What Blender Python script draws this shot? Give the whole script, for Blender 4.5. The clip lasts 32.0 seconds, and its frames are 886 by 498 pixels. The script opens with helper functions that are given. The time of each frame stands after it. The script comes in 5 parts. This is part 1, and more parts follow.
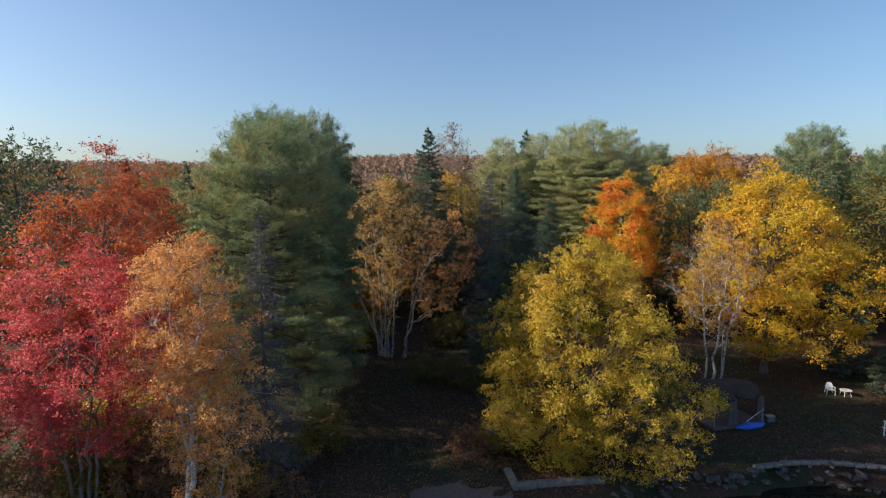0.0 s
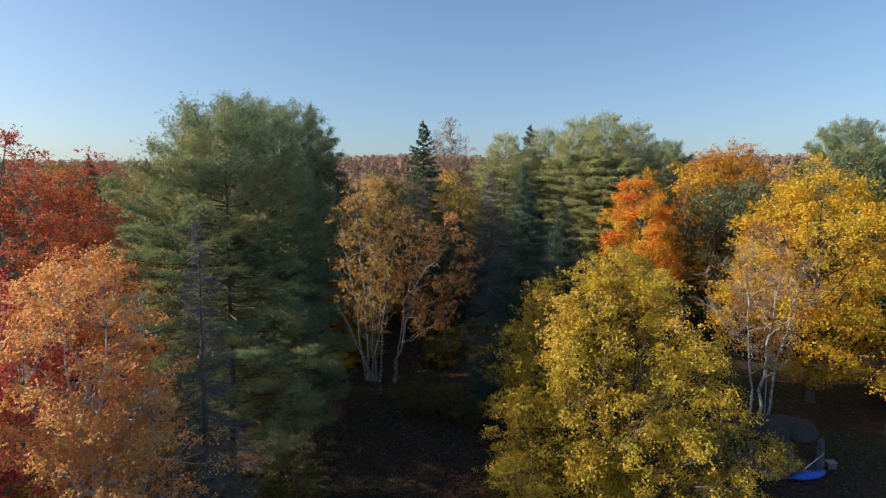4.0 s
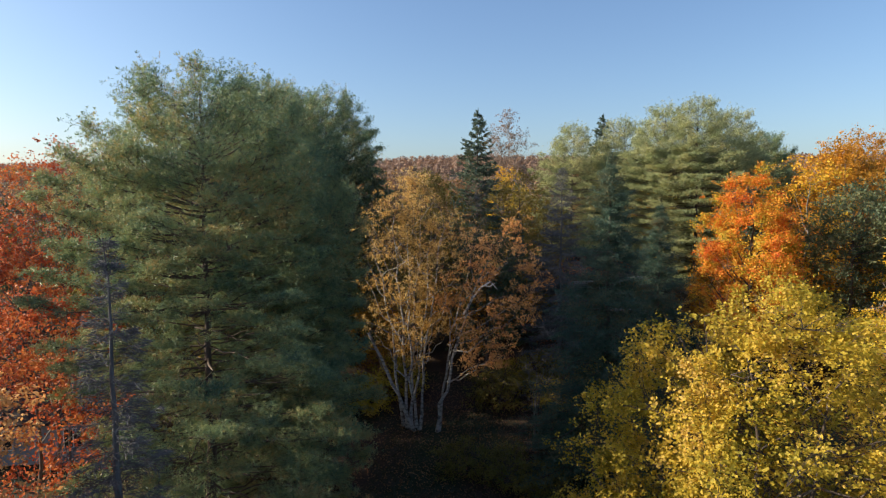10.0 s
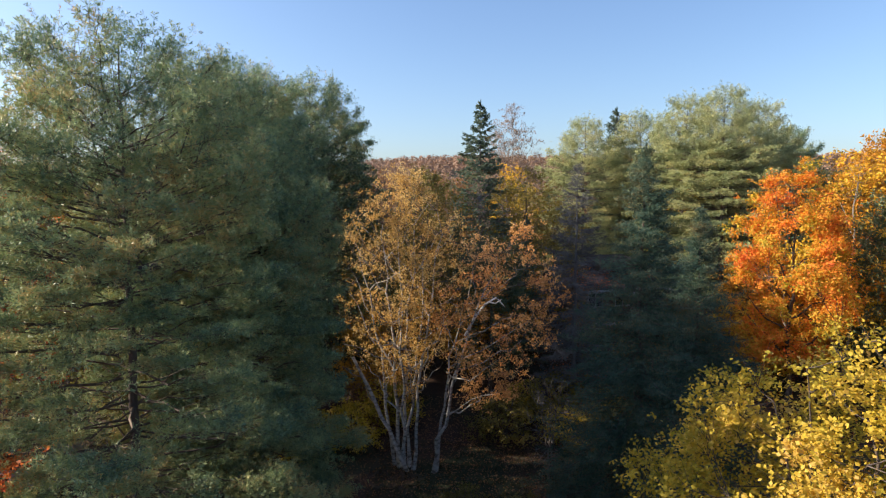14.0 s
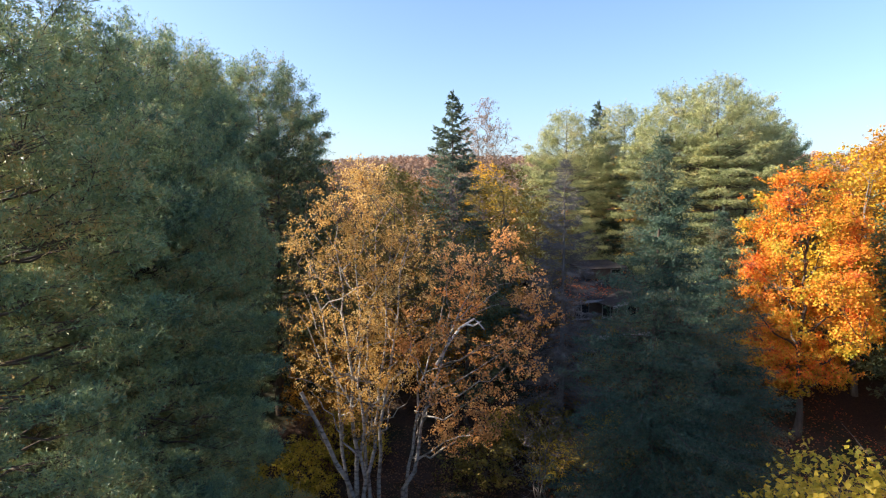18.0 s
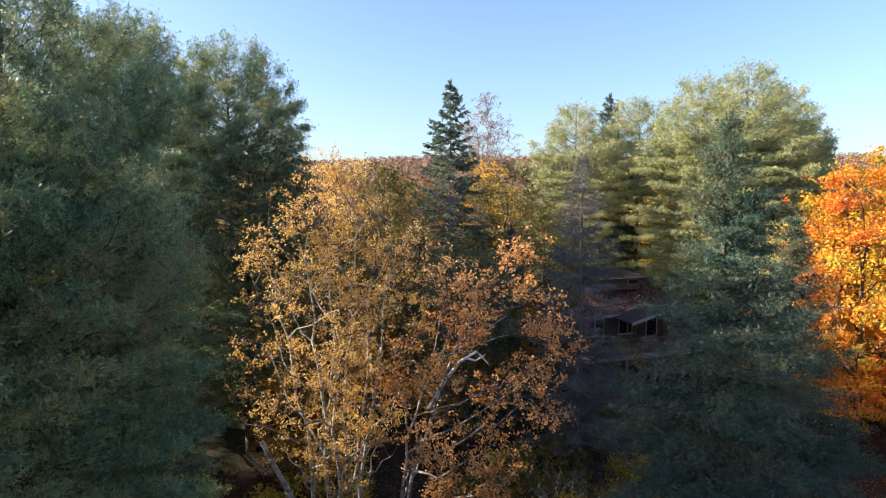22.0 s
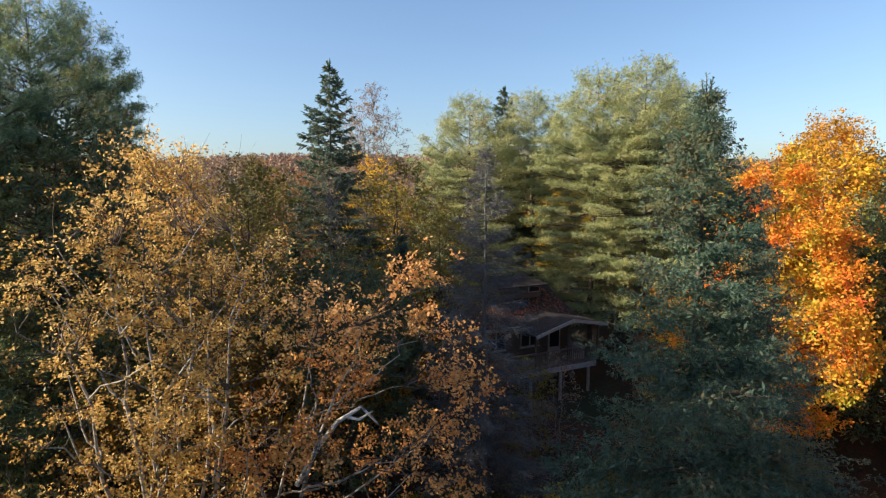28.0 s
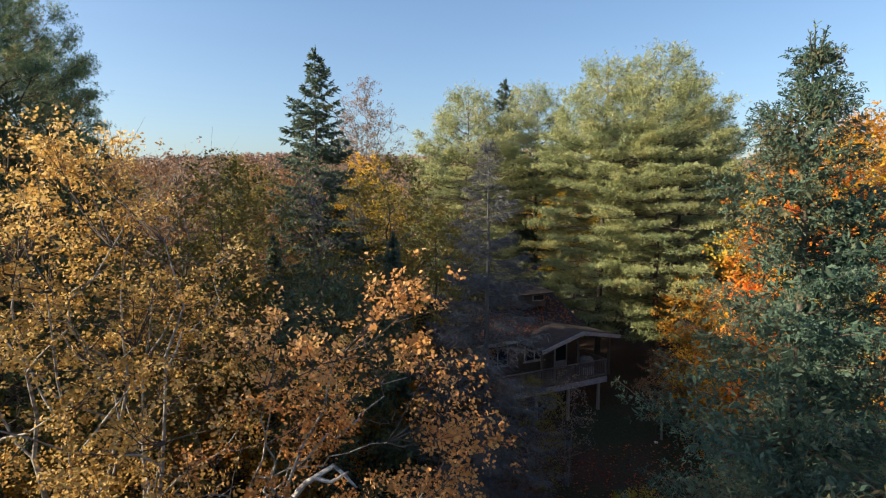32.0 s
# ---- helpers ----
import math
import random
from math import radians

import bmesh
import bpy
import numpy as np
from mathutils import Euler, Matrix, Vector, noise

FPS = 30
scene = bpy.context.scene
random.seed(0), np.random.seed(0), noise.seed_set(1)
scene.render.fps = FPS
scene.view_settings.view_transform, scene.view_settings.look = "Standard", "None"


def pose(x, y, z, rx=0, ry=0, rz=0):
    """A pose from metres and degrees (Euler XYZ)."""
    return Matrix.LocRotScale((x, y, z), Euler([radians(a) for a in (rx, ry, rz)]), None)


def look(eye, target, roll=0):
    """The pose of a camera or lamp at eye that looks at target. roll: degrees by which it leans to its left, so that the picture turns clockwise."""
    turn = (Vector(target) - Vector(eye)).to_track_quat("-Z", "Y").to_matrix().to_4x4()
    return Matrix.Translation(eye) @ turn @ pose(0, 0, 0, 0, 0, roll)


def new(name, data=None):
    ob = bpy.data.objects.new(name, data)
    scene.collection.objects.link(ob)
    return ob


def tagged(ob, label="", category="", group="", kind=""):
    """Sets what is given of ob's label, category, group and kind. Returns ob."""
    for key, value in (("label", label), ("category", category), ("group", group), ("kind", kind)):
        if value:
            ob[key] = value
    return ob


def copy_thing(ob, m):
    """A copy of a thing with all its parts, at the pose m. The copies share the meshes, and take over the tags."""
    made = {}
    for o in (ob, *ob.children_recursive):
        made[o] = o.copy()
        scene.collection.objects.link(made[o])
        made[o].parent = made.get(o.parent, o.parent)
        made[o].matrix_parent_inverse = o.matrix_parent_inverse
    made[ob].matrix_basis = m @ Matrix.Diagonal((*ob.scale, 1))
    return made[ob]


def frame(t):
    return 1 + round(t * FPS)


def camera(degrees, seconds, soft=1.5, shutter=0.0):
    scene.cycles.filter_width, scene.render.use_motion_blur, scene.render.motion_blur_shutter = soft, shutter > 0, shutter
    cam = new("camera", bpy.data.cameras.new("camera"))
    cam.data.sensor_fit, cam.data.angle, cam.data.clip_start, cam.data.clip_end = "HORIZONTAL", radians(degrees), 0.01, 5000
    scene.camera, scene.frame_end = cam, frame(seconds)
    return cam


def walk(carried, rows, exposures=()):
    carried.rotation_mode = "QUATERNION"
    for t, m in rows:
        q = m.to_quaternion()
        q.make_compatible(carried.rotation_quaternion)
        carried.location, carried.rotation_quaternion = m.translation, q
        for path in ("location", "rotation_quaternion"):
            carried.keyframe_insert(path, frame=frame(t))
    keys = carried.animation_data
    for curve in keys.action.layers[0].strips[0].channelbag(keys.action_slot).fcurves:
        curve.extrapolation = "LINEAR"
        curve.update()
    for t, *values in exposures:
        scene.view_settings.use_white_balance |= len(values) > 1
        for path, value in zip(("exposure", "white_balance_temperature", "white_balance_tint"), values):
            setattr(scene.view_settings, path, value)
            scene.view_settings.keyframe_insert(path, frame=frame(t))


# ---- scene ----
cam = camera(74.1, 32.0, soft=1.15)
METRES, EYE, TILT, LEAN, TURN = 42.0, 16.3, -5.5, 0.0, 0.0
ROWS = [
    (0.0, 0.0, 0.0, 0.0, 0.0, 0.0, -0.0),
    (0.5, 0.0008, 0.0219, 0.0022, -0.02, 0.01, -0.0),
    (1.0, 0.0015, 0.0435, 0.0043, -0.05, 0.01, -0.0),
    (1.5, 0.002, 0.065, 0.0065, -0.07, 0.02, -0.01),
    (2.0, 0.0024, 0.0863, 0.0087, -0.1, 0.01, -0.02),
    (2.5, 0.0029, 0.1075, 0.0108, -0.13, 0.02, -0.03),
    (3.0, 0.0035, 0.1285, 0.0129, -0.14, 0.04, -0.03),
    (3.5, 0.0039, 0.1495, 0.0146, -0.17, 0.05, -0.04),
    (5.5, 0.0057, 0.2335, 0.021, -0.29, 0.08, -0.05),
    (6.0, 0.0068, 0.2545, 0.0231, -0.29, 0.09, -0.06),
    (6.5, 0.0063, 0.2749, 0.0251, -0.13, 0.1, -0.1),
    (7.0, 0.0059, 0.2946, 0.0272, 1.22, 0.09, -0.23),
    (7.5, 0.0057, 0.314, 0.0287, 2.58, 0.11, -0.31),
    (8.0, 0.0046, 0.3337, 0.0305, 3.18, 0.1, -0.39),
    (8.5, 0.0037, 0.3533, 0.0325, 3.71, 0.1, -0.42),
    (9.0, 0.0028, 0.3723, 0.0342, 4.23, 0.14, -0.44),
    (9.5, 0.002, 0.39, 0.036, 4.72, 0.13, -0.5),
    (10.0, 0.001, 0.4073, 0.0377, 5.17, 0.15, -0.51),
    (10.5, 0.0, 0.4242, 0.0395, 5.33, 0.14, -0.51),
    (11.0, -0.001, 0.4414, 0.0413, 5.33, 0.15, -0.5),
    (11.5, -0.0022, 0.4583, 0.043, 5.32, 0.16, -0.49),
    (12.0, -0.0031, 0.4751, 0.0446, 5.32, 0.16, -0.49),
    (12.5, -0.0038, 0.4918, 0.046, 5.31, 0.17, -0.49),
    (13.0, -0.0043, 0.5079, 0.0474, 5.3, 0.17, -0.49),
    (13.5, -0.0052, 0.5238, 0.0489, 5.3, 0.17, -0.48),
    (15.5, -0.0099, 0.5896, 0.0556, 4.85, 0.11, -0.45),
    (16.0, -0.011, 0.6054, 0.0567, 4.23, 0.14, -0.39),
    (16.5, -0.0119, 0.6212, 0.0581, 3.32, 0.14, -0.31),
    (17.0, -0.0129, 0.6372, 0.0595, 2.86, 0.14, -0.27),
    (17.5, -0.0133, 0.653, 0.061, 2.65, 0.17, -0.24),
    (18.0, -0.0135, 0.6691, 0.0626, 2.5, 0.2, -0.21),
    (18.5, -0.0135, 0.6853, 0.0643, 2.46, 0.23, -0.19),
    (19.0, -0.0136, 0.7013, 0.0662, 2.44, 0.26, -0.17),
    (19.5, -0.0141, 0.7167, 0.0678, 2.43, 0.26, -0.2),
    (20.0, -0.0143, 0.7319, 0.0692, 2.43, 0.28, -0.18),
    (20.5, -0.0146, 0.7472, 0.0707, 2.41, 0.29, -0.2),
    (21.0, -0.0147, 0.7621, 0.0724, 2.39, 0.28, -0.21),
    (21.5, -0.0149, 0.7766, 0.0739, 2.39, 0.28, -0.21),
    (22.0, -0.0152, 0.7907, 0.0752, 2.39, 0.29, -0.2),
    (22.5, -0.0157, 0.8023, 0.0763, 2.37, 0.26, -0.23),
    (23.0, -0.016, 0.8115, 0.0775, 2.24, 0.24, -0.2),
    (23.5, -0.0164, 0.8204, 0.0789, 1.5, 0.24, -0.16),
    (24.0, -0.0166, 0.8288, 0.0799, 1.02, 0.24, -0.11),
    (24.5, -0.0165, 0.837, 0.0807, 0.69, 0.23, -0.08),
    (26.5, -0.015, 0.8763, 0.0845, -3.82, 0.16, 0.25),
    (27.0, -0.0135, 0.8895, 0.0858, -5.98, 0.16, 0.45),
    (27.5, -0.0116, 0.9029, 0.0869, -7.65, 0.14, 0.6),
    (28.0, -0.0091, 0.9162, 0.0882, -8.45, 0.13, 0.66),
    (28.5, -0.0068, 0.9287, 0.0894, -8.71, 0.13, 0.67),
    (29.0, -0.0046, 0.9395, 0.0906, -8.74, 0.12, 0.67),
    (29.5, -0.003, 0.949, 0.0916, -8.75, 0.11, 0.66),
    (30.0, -0.002, 0.9579, 0.0927, -8.75, 0.09, 0.67),
    (30.5, -0.0009, 0.9668, 0.0936, -8.75, 0.09, 0.66),
    (31.0, 0.0005, 0.9757, 0.0944, -8.76, 0.1, 0.66),
    (31.5, 0.0018, 0.9845, 0.095, -8.75, 0.1, 0.65),
    (32.0, 0.0032, 0.9931, 0.0959, -8.74, 0.11, 0.64),
]
walk(cam, [(t, pose(0, 0, EYE, TILT, LEAN, TURN) @ pose(METRES * x, METRES * y, METRES * z, 90 + pitch, roll, yaw)) for t, x, y, z, yaw, pitch, roll in ROWS],
     exposures=[(0.0, 0.66, 6300, 9), (9.0, 0.8, 6400, 9), (13.0, 1.0, 6400, 11), (18.0, 1.52, 6350, 14), (23.0, 1.52, 6350, 14), (27.0, 1.08, 6550, 10), (32.0, 1.0, 6600, 8)])

# ---- sky and sun ----
SUN_EL, SUN_AZ = 24.0, -92.0        # degrees; azimuth clockwise from +y
world = bpy.data.worlds.new("world")
scene.world = world
world.use_nodes = True
wn = world.node_tree
sky = wn.nodes.new("ShaderNodeTexSky")
sky.sky_type = "NISHITA"
sky.sun_disc = False
sky.sun_elevation = radians(SUN_EL)
sky.sun_rotation = radians(SUN_AZ)
sky.air_density, sky.dust_density, sky.ozone_density = 1.0, 1.5, 3.0
wn.nodes["Background"].inputs["Strength"].default_value = 0.095
haze = wn.nodes.new("ShaderNodeMix")        # thin even veil over the clear sky
haze.data_type, haze.blend_type = "RGBA", "ADD"
haze.inputs["Factor"].default_value = 1.0
haze.inputs["B"].default_value = (0.06, 0.14, 0.4, 1)
wn.links.new(sky.outputs["Color"], haze.inputs["A"])
wn.links.new(haze.outputs["Result"], wn.nodes["Background"].inputs["Color"])
sun_dir = Vector((math.sin(radians(SUN_AZ)) * math.cos(radians(SUN_EL)), math.cos(radians(SUN_AZ)) * math.cos(radians(SUN_EL)), math.sin(radians(SUN_EL))))
lamp = bpy.data.lights.new("sun", "SUN")
lamp.energy, lamp.angle, lamp.color = 4.9, radians(0.53), (1.0, 0.84, 0.62)
sun = new("sun", lamp)
sun.matrix_world = look(sun_dir * 100, (0, 0, 0))


# ---- materials ----
def material(name):
    m = bpy.data.materials.new(name)
    m.use_nodes = True
    return m, m.node_tree.nodes, m.node_tree.links, m.node_tree.nodes["Principled BSDF"]


def ramp(nodes, stops):
    r = nodes.new("ShaderNodeValToRGB")
    while len(r.color_ramp.elements) < len(stops):
        r.color_ramp.elements.new(0.5)
    for e, (p, c) in zip(r.color_ramp.elements, stops):
        e.position, e.color = p, (*c, 1)
    return r


def noise_node(nodes, links, scale, detail=4.0, coord="Object", stretch=None):
    tc = nodes.new("ShaderNodeTexCoord")
    n = nodes.new("ShaderNodeTexNoise")
    n.inputs["Scale"].default_value, n.inputs["Detail"].default_value = scale, detail
    src = tc.outputs[coord]
    if stretch:
        mp = nodes.new("ShaderNodeMapping")
        mp.inputs["Scale"].default_value = stretch
        links.new(src, mp.inputs["Vector"])
        src = mp.outputs["Vector"]
    links.new(src, n.inputs["Vector"])
    return n


def leaf_material(name, stops, patch=0.35, through_leaf=0.4, spread=0.32, rough=0.6, gloss=0.3):
    """Foliage: colour from patches over the crown and from leaf to leaf; light passes through the blades."""
    m, nodes, links, bsdf = material(name)
    n = noise_node(nodes, links, patch, 3.0)
    geo = nodes.new("ShaderNodeNewGeometry")
    info = nodes.new("ShaderNodeObjectInfo")
    a = nodes.new("ShaderNodeMath"); a.operation = "MULTIPLY_ADD"
    links.new(geo.outputs["Random Per Island"], a.inputs[0]); a.inputs[1].default_value = spread; 
    n2 = noise_node(nodes, links, patch * 5.0, 2.0)
    half = nodes.new("ShaderNodeMath"); half.operation = "MULTIPLY_ADD"; half.inputs[1].default_value = 0.7
    links.new(n.outputs["Fac"], half.inputs[0])
    other = nodes.new("ShaderNodeMath"); other.operation = "MULTIPLY"; other.inputs[1].default_value = 0.3
    links.new(n2.outputs["Fac"], other.inputs[0]); links.new(other.outputs[0], half.inputs[2])
    b = nodes.new("ShaderNodeMath"); b.operation = "MULTIPLY_ADD"
    links.new(half.outputs[0], b.inputs[0]); b.inputs[1].default_value = 2.2; b.inputs[2].default_value = -0.62 - spread / 2
    links.new(b.outputs[0], a.inputs[2])
    c = nodes.new("ShaderNodeMath"); c.operation = "MULTIPLY_ADD"
    links.new(info.outputs["Random"], c.inputs[0]); c.inputs[1].default_value = 0.16; links.new(a.outputs[0], c.inputs[2])
    r = ramp(nodes, stops)
    links.new(c.outputs[0], r.inputs["Fac"])
    links.new(r.outputs["Color"], bsdf.inputs["Base Color"])
    bsdf.inputs["Roughness"].default_value = rough
    bsdf.inputs["Specular IOR Level"].default_value = gloss
    tr = nodes.new("ShaderNodeBsdfTranslucent")
    links.new(r.outputs["Color"], tr.inputs["Color"])
    mix = nodes.new("ShaderNodeMixShader")
    mix.inputs["Fac"].default_value = through_leaf
    links.new(bsdf.outputs[0], mix.inputs[1]); links.new(tr.outputs[0], mix.inputs[2])
    links.new(mix.outputs[0], nodes["Material Output"].inputs["Surface"])
    return m


def bark_material(name, stops, scale=6.0, stretch=(1, 1, 0.25), bump=0.4, rough=0.85):
    m, nodes, links, bsdf = material(name)
    n = noise_node(nodes, links, scale, 6.0, stretch=stretch)
    r = ramp(nodes, stops)
    links.new(n.outputs["Fac"], r.inputs["Fac"])
    links.new(r.outputs["Color"], bsdf.inputs["Base Color"])
    bsdf.inputs["Roughness"].default_value = rough
    bp = nodes.new("ShaderNodeBump")
    bp.inputs["Strength"].default_value, bp.inputs["Distance"].default_value = bump, 0.03
    links.new(n.outputs["Fac"], bp.inputs["Height"])
    links.new(bp.outputs["Normal"], bsdf.inputs["Normal"])
    return m


LEAF = dict(
    crimson=leaf_material("crimson_leaves", [(0, (0.32, 0.03, 0.04)), (0.4, (0.6, 0.09, 0.1)), (0.75, (0.75, 0.21, 0.19)), (1, (0.74, 0.32, 0.16))], 0.3, 0.45),
    scarlet=leaf_material("scarlet_leaves", [(0, (0.26, 0.05, 0.03)), (0.4, (0.46, 0.1, 0.04)), (0.75, (0.56, 0.2, 0.06)), (1, (0.46, 0.26, 0.08))], 0.3),
    orange=leaf_material("orange_leaves", [(0.0, (0.2, 0.26, 0.03)), (0.28, (0.5, 0.4, 0.04)), (0.5, (0.76, 0.36, 0.04)), (0.72, (0.78, 0.24, 0.04)), (1, (0.74, 0.13, 0.04))], 0.4),
    amber=leaf_material("amber_leaves", [(0, (0.22, 0.12, 0.04)), (0.3, (0.48, 0.27, 0.075)), (0.6, (0.7, 0.45, 0.13)), (1, (0.8, 0.61, 0.29))], 0.5, 0.5, 0.5),
    salmon=leaf_material("salmon_leaves", [(0, (0.36, 0.16, 0.06)), (0.35, (0.66, 0.31, 0.1)), (0.7, (0.78, 0.43, 0.15)), (1, (0.8, 0.52, 0.26))], 0.45),
    tangerine=leaf_material("tangerine_leaves", [(0, (0.26, 0.18, 0.03)), (0.35, (0.5, 0.25, 0.03)), (0.7, (0.62, 0.3, 0.03)), (1, (0.58, 0.22, 0.03))], 0.3),
    gold=leaf_material("gold_leaves", [(0, (0.2, 0.22, 0.02)), (0.3, (0.5, 0.38, 0.03)), (0.65, (0.72, 0.45, 0.04)), (1, (0.72, 0.3, 0.03))], 0.25),
    yellow=leaf_material("yellow_leaves", [(0, (0.14, 0.14, 0.025)), (0.35, (0.4, 0.33, 0.035)), (0.7, (0.65, 0.46, 0.06)), (1, (0.72, 0.48, 0.15))], 0.3, 0.5),
    copper=leaf_material("copper_leaves", [(0, (0.11, 0.06, 0.04)), (0.4, (0.22, 0.12, 0.065)), (0.75, (0.34, 0.18, 0.08)), (1, (0.38, 0.22, 0.13))], 0.5),
    olive=leaf_material("olive_leaves", [(0, (0.07, 0.08, 0.02)), (0.5, (0.2, 0.17, 0.04)), (1, (0.35, 0.24, 0.06))], 0.3),
    ridge=leaf_material("ridge_leaves", [(0, (0.2, 0.16, 0.12)), (0.4, (0.29, 0.2, 0.145)), (0.8, (0.35, 0.215, 0.15)), (1, (0.34, 0.25, 0.16))], 0.02, 0.25, 0.08),
    dull=leaf_material("dull_leaves", [(0, (0.2, 0.13, 0.1)), (0.5, (0.34, 0.24, 0.18)), (1, (0.4, 0.3, 0.2))], 0.3),
)
NEEDLE = dict(
    pine=leaf_material("pine_needles", [(0, (0.056, 0.135, 0.1)), (0.4, (0.155, 0.24, 0.14)), (0.75, (0.33, 0.39, 0.17)), (1, (0.47, 0.34, 0.14))], 0.35, 0.25, 0.5, 0.45, 0.35),
    bluespruce=leaf_material("blue_spruce_needles", [(0, (0.028, 0.068, 0.055)), (0.4, (0.062, 0.115, 0.083)), (0.7, (0.115, 0.175, 0.125)), (1, (0.22, 0.16, 0.07))], 0.5, 0.3, 0.5, 0.55, 0.2),
    palepine=leaf_material("pale_pine_needles", [(0, (0.15, 0.22, 0.1)), (0.5, (0.32, 0.36, 0.17)), (0.85, (0.46, 0.46, 0.2)), (1, (0.5, 0.4, 0.18))], 0.3, 0.2, 0.35, 0.4, 0.4),
    darkpine=leaf_material("dark_pine_needles", [(0, (0.045, 0.08, 0.055)), (0.5, (0.1, 0.14, 0.075)), (1, (0.2, 0.2, 0.085))], 0.4, 0.25, 0.4, 0.5, 0.3),
    spruce=leaf_material("spruce_needles", [(0, (0.08, 0.13, 0.105)), (0.5, (0.13, 0.18, 0.135)), (0.8, (0.17, 0.19, 0.1)), (1, (0.3, 0.2, 0.1))], 0.5, 0.4, 0.4, 0.6, 0.25),
    grey=leaf_material("dry_twigs", [(0, (0.07, 0.072, 0.08)), (0.6, (0.12, 0.124, 0.135)), (1, (0.18, 0.178, 0.18))], 0.6, 0.05, 0.5, 0.8),
)
BARK = dict(
    birch=bark_material("birch_bark", [(0.0, (0.05, 0.045, 0.04)), (0.36, (0.1, 0.088, 0.08)), (0.5, (0.31, 0.295, 0.275)), (1, (0.54, 0.52, 0.49))], 3.0, (1, 1, 2.2), 0.2, 0.6),
    whitebirch=bark_material("white_birch_bark", [(0.0, (0.06, 0.055, 0.05)), (0.34, (0.16, 0.145, 0.13)), (0.44, (0.55, 0.53, 0.5)), (1, (0.76, 0.74, 0.7))], 3.0, (1, 1, 2.2), 0.2, 0.6),
    grey=bark_material("grey_bark", [(0.25, (0.09, 0.075, 0.065)), (0.6, (0.2, 0.175, 0.155)), (0.85, (0.3, 0.28, 0.25))]),
    brown=bark_material("brown_bark", [(0.25, (0.045, 0.034, 0.028)), (0.6, (0.11, 0.085, 0.07)), (0.85, (0.17, 0.14, 0.115))]),
    dead=bark_material("weathered_wood", [(0.25, (0.07, 0.07, 0.073)), (0.6, (0.125, 0.126, 0.13)), (0.85, (0.2, 0.198, 0.198))], 9.0),
)


# ---- mesh tools ----
def raw_mesh(name, verts, faces, mats, smooth=False):
    """A mesh from arrays: verts (n, 3) and faces (m, 3 or 4)."""
    me = bpy.data.meshes.new(name)
    verts = np.ascontiguousarray(verts, dtype=np.float32)
    faces = np.ascontiguousarray(faces, dtype=np.int32)
    k = faces.shape[1]
    me.vertices.add(len(verts)); me.vertices.foreach_set("co", verts.ravel())
    me.loops.add(faces.size); me.loops.foreach_set("vertex_index", faces.ravel())
    me.polygons.add(len(faces))
    me.polygons.foreach_set("loop_start", np.arange(0, faces.size, k, dtype=np.int32))
    if smooth:
        me.polygons.foreach_set("use_smooth", np.ones(len(faces), dtype=bool))
    for m in (mats if isinstance(mats, (list, tuple)) else [mats]):
        me.materials.append(m)
    me.update(calc_edges=True)
    return me


def child(name, me, parent, label="", kind=""):
    ob = new(name, me)
    ob.parent = parent
    return tagged(ob, label=label, kind=kind)


def tubes(paths, sides=5):
    """Tapered tubes along paths of (points, radii), joined into arrays."""
    vs, fs, base = [], [], 0
    ang = np.arange(sides) * 2 * np.pi / sides
    for pts, rad in paths:
        pts = np.asarray(pts, float); rad = np.asarray(rad, float)
        d = np.gradient(pts, axis=0)
        d /= np.linalg.norm(d, axis=1)[:, None] + 1e-9
        ref = np.where(np.abs(d[:, 2:3]) > 0.9, np.array([[1.0, 0, 0]]), np.array([[0, 0, 1.0]]))
        u = np.cross(d, ref); u /= np.linalg.norm(u, axis=1)[:, None] + 1e-9
        w = np.cross(d, u)
        ring = pts[:, None] + rad[:, None, None] * (np.cos(ang)[None, :, None] * u[:, None] + np.sin(ang)[None, :, None] * w[:, None])
        vs.append(ring.reshape(-1, 3))
        n = len(pts)
        i = np.arange(n - 1)[:, None] * sides + np.arange(sides)[None]
        j = np.arange(n - 1)[:, None] * sides + (np.arange(sides)[None] + 1) % sides
        fs.append((np.stack([i, j, j + sides, i + sides], -1)).reshape(-1, 4) + base)
        base += n * sides
    return np.concatenate(vs), np.concatenate(fs)


def blades(rng, c, normal, length, width, along=None, fold=0.18):
    """A leaf-shaped quad at each centre c, facing its normal."""
    n = len(c)
    normal = normal / (np.linalg.norm(normal, axis=1)[:, None] + 1e-9)
    t = rng.normal(size=(n, 3)) if along is None else along
    t = t - normal * np.sum(t * normal, 1)[:, None]
    t /= np.linalg.norm(t, axis=1)[:, None] + 1e-9
    s = np.cross(normal, t)
    L = (length * rng.uniform(0.7, 1.3, n))[:, None]; W = (width * rng.uniform(0.7, 1.3, n))[:, None]
    v = np.stack([c - t * L * 0.5, c + s * W * 0.5 + normal * W * fold, c + t * L * 0.5, c - s * W * 0.5 + normal * W * fold], 1)
    return v.reshape(-1, 3), np.arange(4 * n).reshape(n, 4)


